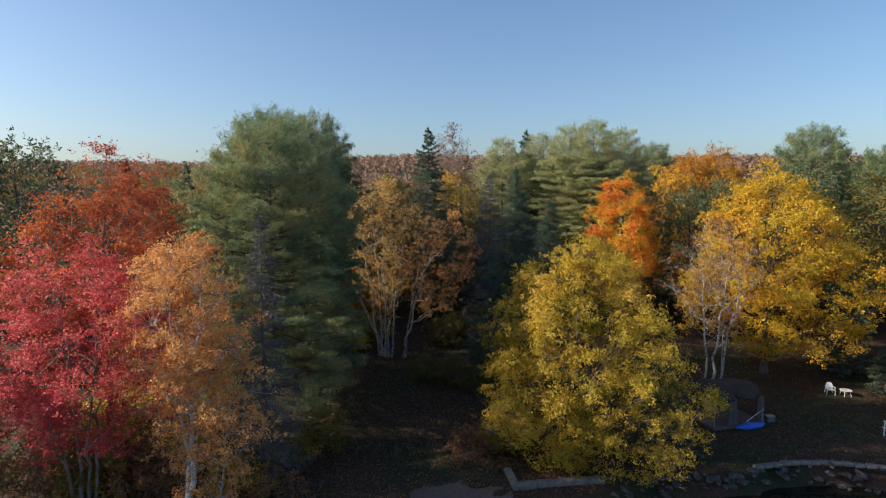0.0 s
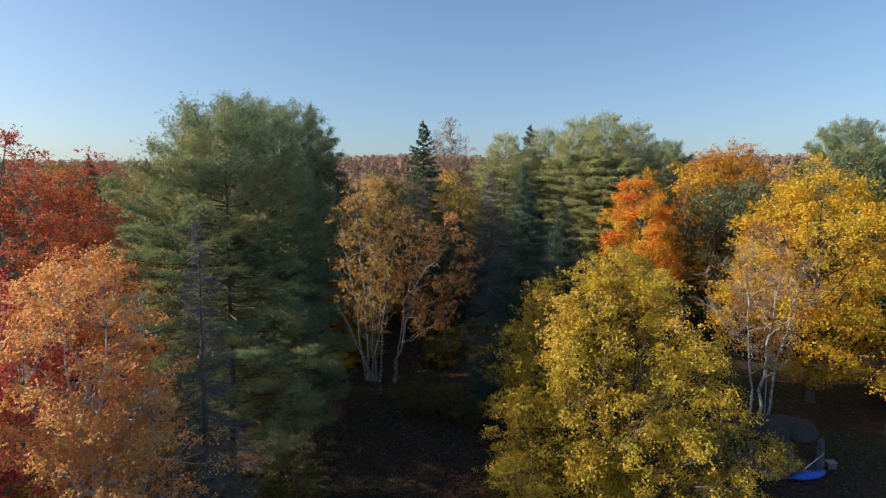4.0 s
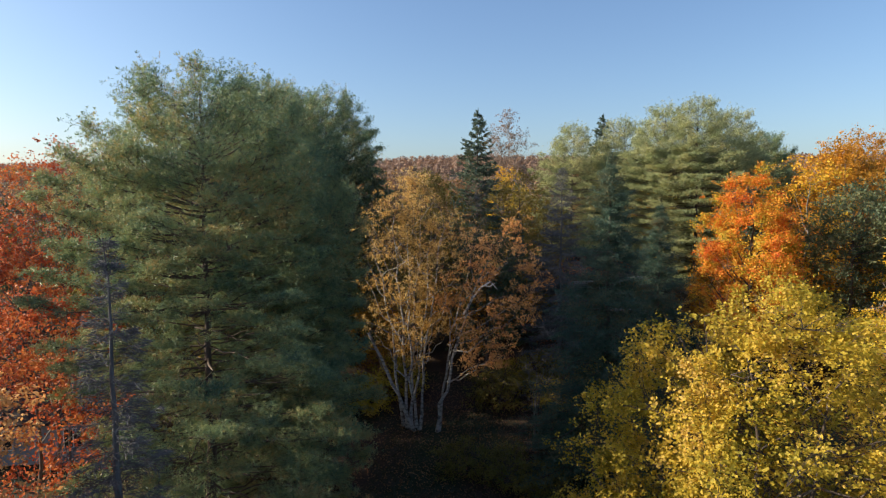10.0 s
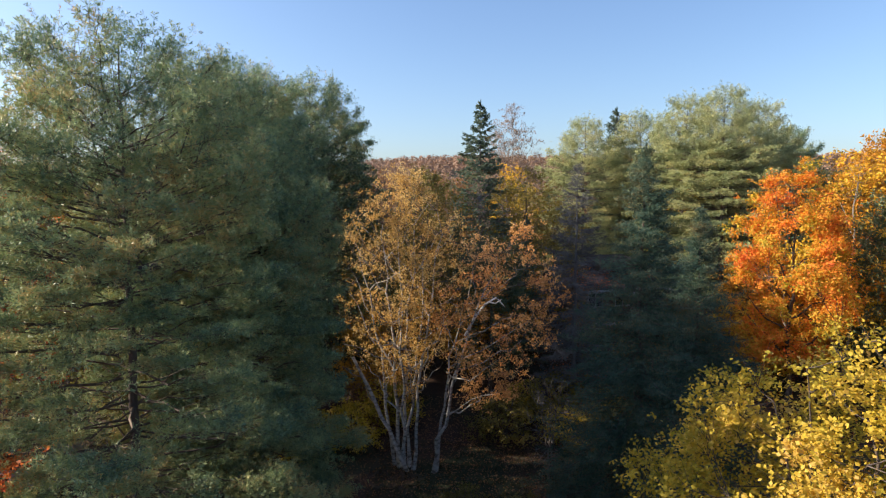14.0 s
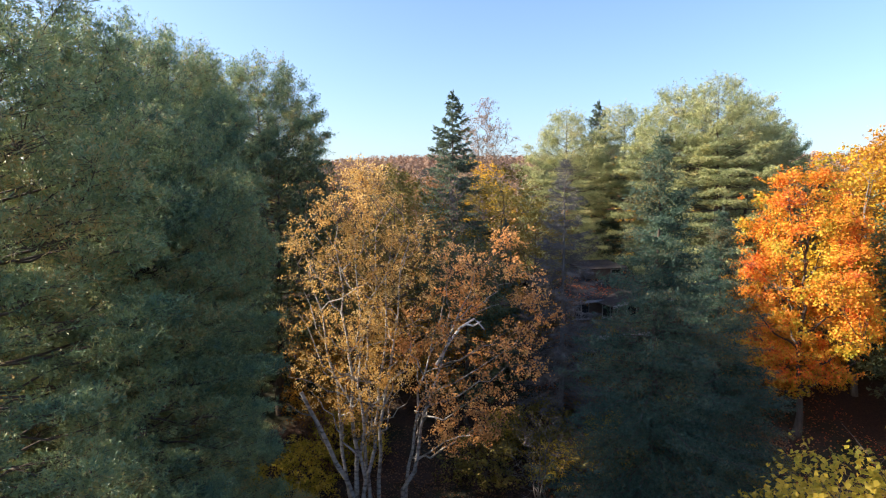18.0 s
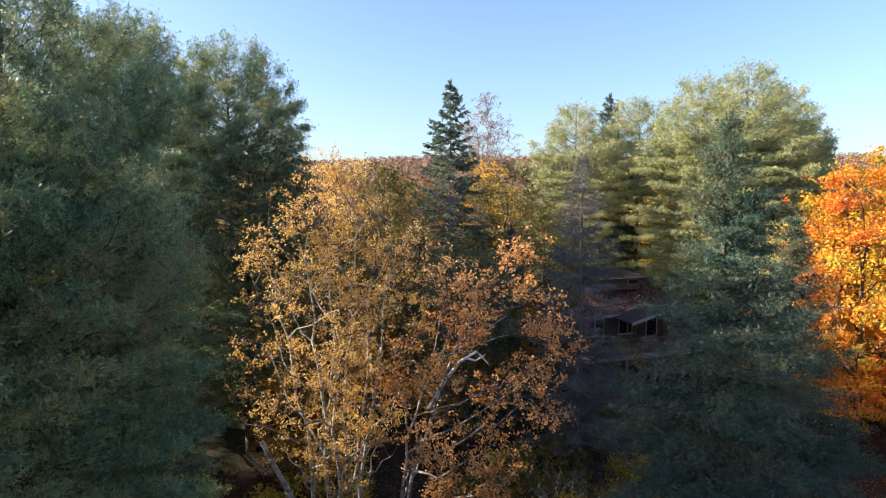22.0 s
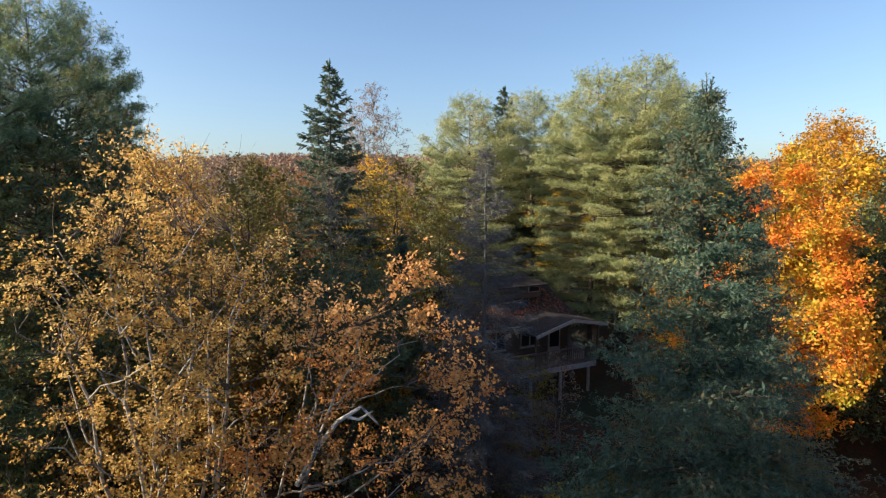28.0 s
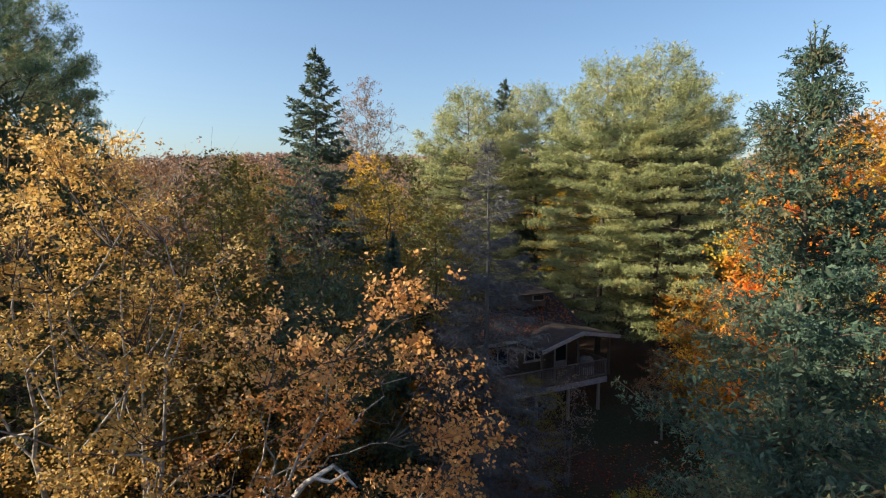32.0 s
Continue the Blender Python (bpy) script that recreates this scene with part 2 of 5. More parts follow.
def needles(rng, c, axis, per, length, width, fan=0.55):
    """A brush of blunt needles fanning round an axis from each centre c; each brush is one island."""
    n = len(c)
    axis = axis / (np.linalg.norm(axis, axis=1)[:, None] + 1e-9)
    d = axis[:, None] * rng.uniform(0.3, 1.0, (n, per, 1)) + rng.normal(0, fan, (n, per, 3))
    d /= np.linalg.norm(d, axis=2)[..., None]
    s = np.cross(d, rng.normal(size=(n, per, 3))); s /= np.linalg.norm(s, axis=2)[..., None] + 1e-9
    L = length * rng.uniform(0.7, 1.25, (n, per, 1))
    tip = c[:, None] + d * L
    v = np.concatenate([c[:, None], tip - s * width / 2, tip + s * width / 2], 1)
    base = np.arange(n)[:, None] * (2 * per + 1)
    k = np.arange(per)[None]
    f = np.stack([np.broadcast_to(base, (n, per)), base + 1 + k, base + 1 + per + k], -1)
    return v.reshape(-1, 3), f.reshape(-1, 3)


def bezier(a, b, c, n):
    t = np.linspace(0, 1, n)[:, None]
    return (1 - t) ** 2 * np.asarray(a) + 2 * t * (1 - t) * np.asarray(b) + t * t * np.asarray(c)


def wobble(rng, pts, amount):
    w = rng.normal(0, amount, pts.shape)
    w[0] = 0
    return pts + w


# ---- ground shape ----
def smooth(a, b, v):
    k = np.clip((v - a) / (b - a), 0, 1)
    return k * k * (3 - 2 * k)


def ground_z(x, y):
    x, y = np.asarray(x, float), np.asarray(y, float)
    z = -0.2 + 1.1 * smooth(42, 58, y) + 3.4 * smooth(58, 78, y) + 4.0 * smooth(80, 140, y)
    z = z + 0.12 * np.sin(x * 0.37 + 1.3) * np.sin(y * 0.29) + 0.5 * smooth(-8, -25, x)
    shore = 31.4 + 1.7 * smooth(8, 14, x) + 1.3 * np.exp(-((x - 22.5) / 4.5) ** 2)
    z = z - 2.2 * (1 - smooth(shore - 1.6, shore, y)) * smooth(2.5, 5.0, x) - 2.2 * (1 - smooth(22, 27, y)) * (1 - smooth(2.5, 5.0, x))
    hill = 46 * smooth(330, 760, y) * (0.86 + 0.1 * np.sin(x * 0.0041 + 0.6) + 0.05 * np.sin(x * 0.013 + 2.0))
    return z + hill


def at_ground(x, y, sink=0.05):
    return float(ground_z(x, y)) - sink


# ---- trees ----
def make_broadleaf(name, seed, H, crown_base, R, leaf, bark, leaves, size=0.16, trunks=((0, 0, 0, 0),), trunk_r=0.17, limbs=9, clusters=230, cluster_r=0.6,
                   p=0.85, q=0.6, shell=0.4, lump=0.3, twig_r=0.014, reach=0.85, droop=0.0, wide=(1, 1), centre=(0, 0), joined=False, twig=None, label="", category="tree", group=""):
    rng = np.random.default_rng(seed)
    root = new(name)
    tagged(root, label=label, category=category, group=group)
    ph = rng.uniform(0, 6.28, 6)

    def env(s, a):
        base = R * np.sin(np.pi * np.clip(s, 0.001, 0.999) ** p) ** q
        return base * (1 + lump * (np.sin(2 * a + ph[0] + 3 * s) * 0.5 + np.sin(3 * a + ph[1] - 7 * s) * 0.35 + np.sin(5 * a + 11 * s + ph[2]) * 0.3))
    # cluster centres
    s = rng.uniform(0.02, 0.995, clusters * 4)
    keep = rng.uniform(0, 1, len(s)) < np.sin(np.pi * s ** p) ** (q * 1.4) + 0.06
    s = s[keep][:clusters]
    a = rng.uniform(0, 2 * np.pi, len(s))
    r = env(s, a) * rng.uniform(0.05, 1, len(s)) ** shell
    lean = np.mean([[t[2], t[3]] for t in trunks], axis=0)
    C = np.stack([r * np.cos(a) * wide[0] + centre[0] + lean[0] * s * 0.5, r * np.sin(a) * wide[1] + centre[1] + lean[1] * s * 0.5, crown_base + s * (H - crown_base) - droop * (r / R) ** 2], 1)
    samples, lim_id, rest = [], 0, []
    for k, (bx, by, tx, ty) in enumerate(trunks):
        top = np.array([tx, ty, H * reach * rng.uniform(0.92, 1.0)])
        pts = bezier((bx, by, 0), (bx * 1.2 + tx * 0.25, by * 1.2 + ty * 0.25, H * 0.45), top, 14)
        pts = wobble(rng, pts, 0.006 * H)
        tr = trunk_r * (0.8 if k else 1.0)
        rad = tr * (1 - 0.88 * np.linspace(0, 1, 14) ** 0.8)
        rad[0] *= 1.35
        v, f = tubes([(pts, rad)], 8)
        child("trunk", raw_mesh("trunk", v, f, bark, True), root)
        samples.append(pts[5:])
        nl = max(2, round(limbs / len(trunks)))
        for j in range(nl):
            u = (j + rng.uniform(0.2, 0.8)) / nl
            i0 = np.clip((crown_base * 0.8 + u * (H * reach * 0.85 - crown_base * 0.8)) / (H * reach), 0.08, 0.93) * 13
            i = int(i0); st = pts[i] + (pts[min(i + 1, 13)] - pts[i]) * (i0 - i)
            az = 2.399 * (lim_id + k * 1.3) + rng.uniform(-0.5, 0.5)
            lim_id += 1
            se = np.clip((st[2] - crown_base) / (H - crown_base) + rng.uniform(0.12, 0.3), 0.05, 0.97)
            e = env(np.array([se]), np.array([az]))[0] * rng.uniform(0.7, 0.92)
            en = np.array([e * np.cos(az) * wide[0] + centre[0], e * np.sin(az) * wide[1] + centre[1], crown_base + se * (H - crown_base) - droop * 0.6])
            mid = st * 0.5 + en * 0.5 + np.array([0, 0, -0.1 * e])
            lp = wobble(rng, bezier(st, mid, en, 9), 0.012 * H * 0.5)
            r0 = min(np.interp(i0, range(14), rad) * 0.62, 0.02 + 0.03 * np.linalg.norm(en - st))
            if joined:
                rest.append((lp[::2], (r0 * (1 - 0.85 * np.linspace(0, 1, 9)) + 0.006)[::2]))
            else:
                v, f = tubes([(lp, r0 * (1 - 0.85 * np.linspace(0, 1, 9)) + 0.006)], 6)
                child("limb", raw_mesh("limb", v, f, bark, True), root)
            samples.append(lp[2:])
    S = np.concatenate(samples)
    paths = list(rest)
    for c in C:
        dd = np.linalg.norm(S - c, axis=1) + np.maximum(0, S[:, 2] - c[2] + 0.2) * 1.2
        st = S[np.argmin(dd)]
        tp = wobble(rng, bezier(st, (st + c) / 2 + np.array([0, 0, -0.12 * np.linalg.norm(c - st)]), c, 5), 0.03)
        paths.append((tp, twig_r * np.array([1.5, 1.15, 0.9, 0.6, 0.25])))
        for _ in range(1 if joined else 4):
            e2 = c + rng.normal(0, cluster_r * 0.8, 3) + np.array([0, 0, cluster_r * 0.35])
            paths.append((bezier(tp[3], (tp[3] + e2) / 2 + rng.normal(0, 0.05, 3), e2, 3), twig_r * np.array([0.6, 0.4, 0.2])))
    v, f = tubes(paths, 3)
    child("twigwork", raw_mesh("twigwork", v, f, twig or bark), root, kind="stuff")
    if leaves:
        # sprays: small tight bunches within each cluster, then leaves round the sprays
        w = rng.uniform(0.35, 1.6, len(C))
        ns = max(len(C), leaves // 11)
        si = rng.choice(len(C), ns, p=w / w.sum())
        sp = C[si] + rng.normal(0, 1, (ns, 3)) * np.array([cluster_r, cluster_r, cluster_r * 0.6])
        idx = rng.integers(0, ns, leaves)
        pos = sp[idx] + rng.normal(0, 1, (leaves, 3)) * size * np.array([0.95, 0.95, 0.75])
        out = pos - np.array([0, 0, crown_base + 0.4 * (H - crown_base)])
        nrm = rng.normal(0, 0.75, (leaves, 3)) + np.array([0, 0, 0.55]) + out / (np.linalg.norm(out, axis=1)[:, None] + 1e-6) * 0.45
        v, f = blades(rng, pos, nrm, size, size * 0.75)
        child("foliage", raw_mesh("foliage", v, f, leaf), root, kind="stuff")
    return root


def make_pine(name, seed, H, crown_base, R, needle, bark, plumes=4.4, tufts=16, per=9, length=0.13, width=0.024, shoulder=0.68, cap=0.55, foot=0.85, flat=0.3, pad=0.23, whorl=0.66, boughs=7, lump=0.1, trunk_r=0.24,
              label="", group="", category="tree"):
    """A white pine: whorled boughs under a domed outline, each bough set with plumes of needle brushes."""
    rng = np.random.default_rng(seed)
    root = new(name)
    tagged(root, label=label, category=category, group=group)
    tp = wobble(rng, np.linspace((0, 0, 0), (rng.uniform(-0.3, 0.3), rng.uniform(-0.3, 0.3), H - 0.4), 16), 0.04)
    v, f = tubes([(tp, trunk_r * (1 - 0.93 * np.linspace(0, 1, 16)))], 9)
    child("trunk", raw_mesh("trunk", v, f, bark, True), root)
    ph = rng.uniform(0, 6.28, 3)
    sticks, pc, pa, ps = [], [], [], []
    h = crown_base * 0.5
    while h < H - 0.2:
        s = (h - crown_base) / (H - crown_base)
        over = np.clip((s - shoulder) / (1 - shoulder), 0, 1)
        prof = (1 - over ** 2) ** cap * np.interp(s, [0, shoulder], [foot, 1.0])
        count = boughs + (3 if s > 0.55 else 0) if s > 0 else 2
        for k in range(count):
            az = 6.283 * (k + rng.uniform(-0.3, 0.3)) / count + 2.4 * h
            ze = h + rng.uniform(-0.25, 0.25)
            L = R * prof * (1 + lump * (np.sin(2 * az + ph[0] + 0.6 * h) + 0.7 * np.sin(3 * az + ph[1] - 0.9 * h))) * rng.uniform(0.62, 1.1) if s > 0 else R * 0.4
            L = max(L, 0.3)
            up = np.interp(s, [0, 0.35, 0.65, 0.85, 1], [-0.1, 0.02, 0.2, 0.55, 1.1])
            zs = max(ze - up * L, crown_base * 0.5, 0.4)
            dr = np.array([np.cos(az), np.sin(az), 0])
            side = np.array([-np.sin(az), np.cos(az), 0])
            st = np.array([np.interp(zs, tp[:, 2], tp[:, 0]), np.interp(zs, tp[:, 2], tp[:, 1]), zs])
            en = np.array([st[0], st[1], ze]) + dr * L
            bp = wobble(rng, bezier(st, st + dr * L * 0.6 + np.array([0, 0, (ze - zs) * 0.35 - 0.06 * L]), en, 8), 0.018 * L)
            sticks.append((bp, (0.012 + 0.008 * L) * (1 - 0.85 * np.linspace(0, 1, 8)) * (1 if s > 0 else 0.7)))
            if s <= 0:
                continue
            m = max(5 if plumes > 1.5 else 2, round(L * plumes * rng.uniform(0.8, 1.2)))
            u = 1 - 0.65 * rng.uniform(0, 1, m) ** 1.4
            u[0] = 1.0
            for w in u:
                o = np.array([np.interp(w * 7, range(8), bp[:, i]) for i in range(3)])
                sg = rng.choice((-1, 1))
                ll = (0.12 + 0.42 * L * (1 - w) ** 0.8) * rng.uniform(0.5, 1.2)
                ld = dr * rng.uniform(0.5, 0.9) + side * sg * rng.uniform(0.4, 1.0) + np.array([0, 0, rng.uniform(-0.05, 0.3) + 0.5 * max(s - 0.3, 0)])
                ld /= np.linalg.norm(ld)
                c = o + ld * ll
                sticks.append((np.stack([o, o + ld * ll * 0.5, c]), np.array([0.012, 0.009, 0.005])))
                ps.append(s); pc.append(c); pa.append(ld + dr * 0.4 + np.array([0, 0, 0.25 + 0.5 * s]))
        h += whorl * rng.uniform(0.8, 1.2)
    for _ in range(5):
        pc.append(tp[-1] + np.array([*rng.normal(0, 0.25, 2), rng.uniform(-0.3, 0.3)])); pa.append(np.array([0, 0, 1.5])); ps.append(1.0)
    pc, pa = np.array(pc), np.array(pa)
    pa /= np.linalg.norm(pa, axis=1)[:, None]
    size = rng.uniform(0.65, 1.35, len(pc))
    idx = np.repeat(np.arange(len(pc)), tufts)
    off = rng.normal(0, 1, (len(idx), 3)) * pad * size[idx][:, None]
    off[:, 2] *= (flat + (1.0 - flat) * smooth(0.6, 0.95, np.array(ps)))[idx]
    off += pa[idx] * np.abs(rng.normal(0, 1, (len(idx), 1))) * pad * 0.7
    c = pc[idx] + off
    ax = pa[idx] * 0.9 + off / pad * 0.45 + np.array([0, 0, 0.25])
    for i in range(0, len(idx), 4):
        sticks.append((np.stack([pc[idx[i]], (pc[idx[i]] + c[i]) / 2, c[i]]), np.array([0.006, 0.005, 0.003])))
    v, f = tubes(sticks, 3)
    child("branchwork", raw_mesh("branchwork", v, f, bark), root, kind="stuff")
    v, f = needles(rng, c, ax, per, length, width, 0.7)
    child("foliage", raw_mesh("foliage", v, f, needle), root, kind="stuff")
    return root


def make_spruce(name, seed, H, R, needle, bark, crown_base=0.6, dens=1.0, live=1.0, whorl=0.36, taper=0.85, hang=0.25, spray=0.3, spray_w=0.085, ragged=0.2, trunk_r=0.2, label="", group="", twigs=True, fine=6.0, crossed=True, tufted=0, core=0.0, category="tree"):
    rng = np.random.default_rng(seed)
    root = new(name)
    tagged(root, label=label, category=category, group=group)
    tp = wobble(rng, np.linspace((0, 0, 0), (0, 0, H), 14), 0.025)
    v, f = tubes([(tp, trunk_r * (1 - 0.95 * np.linspace(0, 1, 14)))], 8)
    child("trunk", raw_mesh("trunk", v, f, bark, True), root)
    sticks, tc, tn, ta, inner = [], [], [], [], []
    h = crown_base
    while h < H - 0.15:
        s = h / H
        for k in range(rng.integers(5, 8) + int(3 * s)):
            az = rng.uniform(0, 6.283)
            L = max(0.15, R * (1 - s) ** taper * rng.uniform(1 - ragged * 1.5, 1 + ragged))
            up = np.interp(s, [0, 0.5, 0.85, 1], [-0.22, -0.08, 0.3, 0.9])
            dr = np.array([np.cos(az), np.sin(az), 0.0])
            st = np.array([0, 0, h + rng.uniform(-0.15, 0.15)])
            en = st + dr * L + np.array([0, 0, up * L])
            bp = wobble(rng, bezier(st, st + dr * L * 0.6 + np.array([0, 0, up * L * 0.6 - hang * 0.4 * L]), en, 7), 0.015 * L)
            sticks.append((bp, (0.008 + 0.006 * L) * (1 - 0.85 * np.linspace(0, 1, 7))))
            side = np.cross(dr, (0, 0, 1))
            nlat = int(max(14 if fine > 10 else 5, L * 9 * dens))
            for u in rng.uniform(0.12, 1.0, nlat):
                o = np.array([np.interp(u * 6, range(7), bp[:, i]) for i in range(3)])
                sg = rng.choice((-1, 1))
                ll = (0.16 + 0.36 * L * (1 - u)) * rng.uniform(0.6, 1.2)
                ld = dr * rng.uniform(0.4, 0.9) + side * sg * rng.uniform(0.3, 1.0) + np.array([0, 0, -hang * rng.uniform(0, 1.3)])
                ld /= np.linalg.norm(ld)
                if twigs:
                    sticks.append((np.stack([o, o + ld * ll * 0.5 + rng.normal(0, 0.02, 3), o + ld * ll]), np.array([0.008, 0.006, 0.003])))
                if rng.uniform() < live:
                    m = max(2, int(ll * fine))
                    q = np.linspace(0.3, 1.0, m)[:, None]
                    tc.append(o + ld * ll * q + rng.normal(0, 0.035, (m, 3)))
                    ta.append(np.repeat(ld[None], m, 0) + rng.normal(0, 0.35, (m, 3)))
                    tn.append(rng.normal(0, 0.6, (m, 3)) + np.array([0, 0, 0.8]) + dr * 0.4)
            if core:
                m = int(12 + L * 44)
                q = rng.uniform(0.03, core, m)
                cc = np.stack([np.interp(q * 6, range(7), bp[:, i]) for i in range(3)], 1) + rng.normal(0, 0.05 + 0.035 * L, (m, 3))
                inner.append(cc)
            if live > 0:
                tc.append(bp[-2:]); ta.append(np.repeat((bp[-1] - bp[-2])[None], 2, 0)); tn.append(rng.normal(0, 0.6, (2, 3)) + np.array([0, 0, 0.8]))
        h += whorl * rng.uniform(0.75, 1.25)
    for k in range(6 if live > 0.9 else 0):
        e = np.array([0, 0, H]) + np.array([*rng.normal(0, 0.14 if k else 0.01, 2), 0.3 if k == 0 else rng.uniform(-0.1, 0.2)])
        o = np.array([0, 0, H - 0.3])
        sticks.append((np.stack([o, (o + e) / 2, e]), np.array([0.02, 0.014, 0.005])))
        m = 9
        tc.append(o + (e - o) * np.linspace(0.2, 1, m)[:, None]); ta.append(np.repeat((e - o)[None], m, 0)); tn.append(rng.normal(0, 1, (m, 3)))
    v, f = tubes(sticks, 3)
    child("branchwork", raw_mesh("branchwork", v, f, bark), root, kind="stuff")
    if tc:
        c, nn, aa = np.concatenate(tc), np.concatenate(tn), np.concatenate(ta)
        if tufted:
            v1, f1 = needles(rng, c, aa, tufted, spray, spray_w, 0.42)
        else:
            v1, f1 = blades(rng, c, nn, spray, spray_w, aa, 0.0)
        if crossed and not tufted:
            v2, f2 = blades(rng, c, np.cross(nn, aa), spray, spray_w, aa, 0.0)
            v1, f1 = np.concatenate([v1, v2]), np.concatenate([f1, f2 + len(v1)])
        child("foliage", raw_mesh("foliage", v1, f1, needle), root, kind="stuff")
    if inner:
        c = np.concatenate(inner)
        v1, f1 = blades(rng, c, rng.normal(0, 1, c.shape), 0.14, 0.045)
        child("inner_foliage", raw_mesh("inner_foliage", v1, f1, needle), root, kind="stuff")
    return root


def stand(ob, x, y, turn=0.0, scale=1.0, sink=0.1):
    ob.matrix_world = Matrix.LocRotScale((x, y, at_ground(x, y, sink)), Euler((0, 0, radians(turn))), Vector((scale, scale, scale)))
    return ob


def again(ob, x, y, turn=0.0, scale=1.0, tall=1.0, sink=0.1):
    o = copy_thing(ob, Matrix.Identity(4))
    o.matrix_basis = Matrix.LocRotScale((x, y, at_ground(x, y, sink)), Euler((0, 0, radians(turn))), Vector((scale, scale, scale * tall)))
    return o


# ---- ground sheet ----
def ground_material():
    m, nodes, links, bsdf = material("ground")
    big = noise_node(nodes, links, 0.16, 5.0)
    fine = noise_node(nodes, links, 9.0, 8.0)
    grass = ramp(nodes, [(0.3, (0.011, 0.016, 0.007)), (0.55, (0.026, 0.034, 0.012)), (0.8, (0.05, 0.044, 0.02))])
    litter = ramp(nodes, [(0.25, (0.018, 0.011, 0.008)), (0.5, (0.052, 0.026, 0.016)), (0.7, (0.09, 0.046, 0.024)), (0.85, (0.14, 0.085, 0.04))])
    links.new(fine.outputs["Fac"], grass.inputs["Fac"])
    links.new(fine.outputs["Fac"], litter.inputs["Fac"])
    mix = nodes.new("ShaderNodeMix"); mix.data_type = "RGBA"
    edge = ramp(nodes, [(0.42, (0, 0, 0)), (0.56, (1, 1, 1))])
    links.new(big.outputs["Fac"], edge.inputs["Fac"])
    links.new(edge.outputs["Color"], mix.inputs["Factor"])
    links.new(grass.outputs["Color"], mix.inputs["A"]); links.new(litter.outputs["Color"], mix.inputs["B"])
    links.new(mix.outputs["Result"], bsdf.inputs["Base Color"])
    bsdf.inputs["Roughness"].default_value = 0.95
    bp = nodes.new("ShaderNodeBump"); bp.inputs["Strength"].default_value, bp.inputs["Distance"].default_value = 0.6, 0.06
    links.new(fine.outputs["Fac"], bp.inputs["Height"]); links.new(bp.outputs["Normal"], bsdf.inputs["Normal"])
    return m


GROUND = ground_material()
xs = np.concatenate([np.linspace(-1800, -80, 30), np.arange(-76, 80, 2.0), np.linspace(84, 1800, 30)])
ys = np.concatenate([np.linspace(-1500, -30, 12), np.arange(-24, 120, 1.5), np.linspace(124, 330, 24), np.linspace(345, 800, 22), np.linspace(860, 2600, 8)])
gx, gy = np.meshgrid(xs, ys)
gz = ground_z(gx, gy)
gi = np.arange(len(xs) * len(ys)).reshape(len(ys), len(xs))
gf = np.stack([gi[:-1, :-1], gi[:-1, 1:], gi[1:, 1:], gi[1:, :-1]], -1).reshape(-1, 4)
ground = new("ground", raw_mesh("ground", np.stack([gx, gy, gz], -1).reshape(-1, 3), gf, GROUND, True))
tagged(ground, "shaded lawn and forest floor strewn with fallen leaves", "ground", kind="structure")

m_water, nodes, links, bsdf = material("pond_water")
bsdf.inputs["Base Color"].default_value = (0.012, 0.014, 0.01, 1)
bsdf.inputs["Roughness"].default_value = 0.06
rip = noise_node(nodes, links, 1.4, 3.0)
bp = nodes.new("ShaderNodeBump"); bp.inputs["Strength"].default_value, bp.inputs["Distance"].default_value = 0.15, 0.03
links.new(rip.outputs["Fac"], bp.inputs["Height"]); links.new(bp.outputs["Normal"], bsdf.inputs["Normal"])
water = new("water", raw_mesh("water", np.array([[-1800, -1500, -1.25], [1800, -1500, -1.25], [1800, 36, -1.25], [-1800, 36, -1.25]]), np.array([[0, 1, 2, 3]]), m_water))
tagged(water, "dark still pond water by the stone bank", "water", kind="structure")

# ---- left bank: maples, birches, pines ----
heroes = []


def hero(ob, x, y, turn=0.0, scale=1.0, room=3.0):
    heroes.append((x, y, room))
    return stand(ob, x, y, turn, scale)


def twin(ob, x, y, turn=0.0, scale=1.0, tall=1.0, room=3.0):
    heroes.append((x, y, room))
    return again(ob, x, y, turn, scale, tall)


red_maple = hero(make_broadleaf("red_maple", 11, 14.4, 3.4, 4.5, LEAF["crimson"], BARK["grey"], 46000, 0.11, trunks=((0, 0, -1.2, 0.5), (0.3, 0.2, 1.6, -0.4), (-0.2, -0.3, -2.2, -1.0), (0.2, -0.2, 0.6, 1.4)),
                                trunk_r=0.13, limbs=20, clusters=240, cluster_r=0.4, p=0.85, q=0.7, label="crimson red maple with several slender grey stems"), -17.4, 27.2)
amber_birch = hero(make_broadleaf("paper_birch", 12, 14.7, 5.4, 3.2, LEAF["salmon"], BARK["whitebirch"], 24000, 0.105, twig=BARK["birch"], trunks=((0, 0, 0.8, 0.3), (0.1, 0.1, -0.9, 0.5)), trunk_r=0.2, limbs=18,
                                  clusters=240, cluster_r=0.3, p=1.25, shell=0.5, label="amber-leaved paper birch with a forked white trunk"), -12.1, 26.7)
thin_birch = hero(make_broadleaf("paper_birch", 13, 11.0, 2.4, 2.3, LEAF["salmon"], BARK["birch"], 11000, 0.1, trunks=((0, 0, 1.2, 0.2),), trunk_r=0.08, limbs=10, clusters=110, cluster_r=0.35,
                                 label="thin leaning birch with sparse orange leaves"), -10.6, 26.2, room=1)
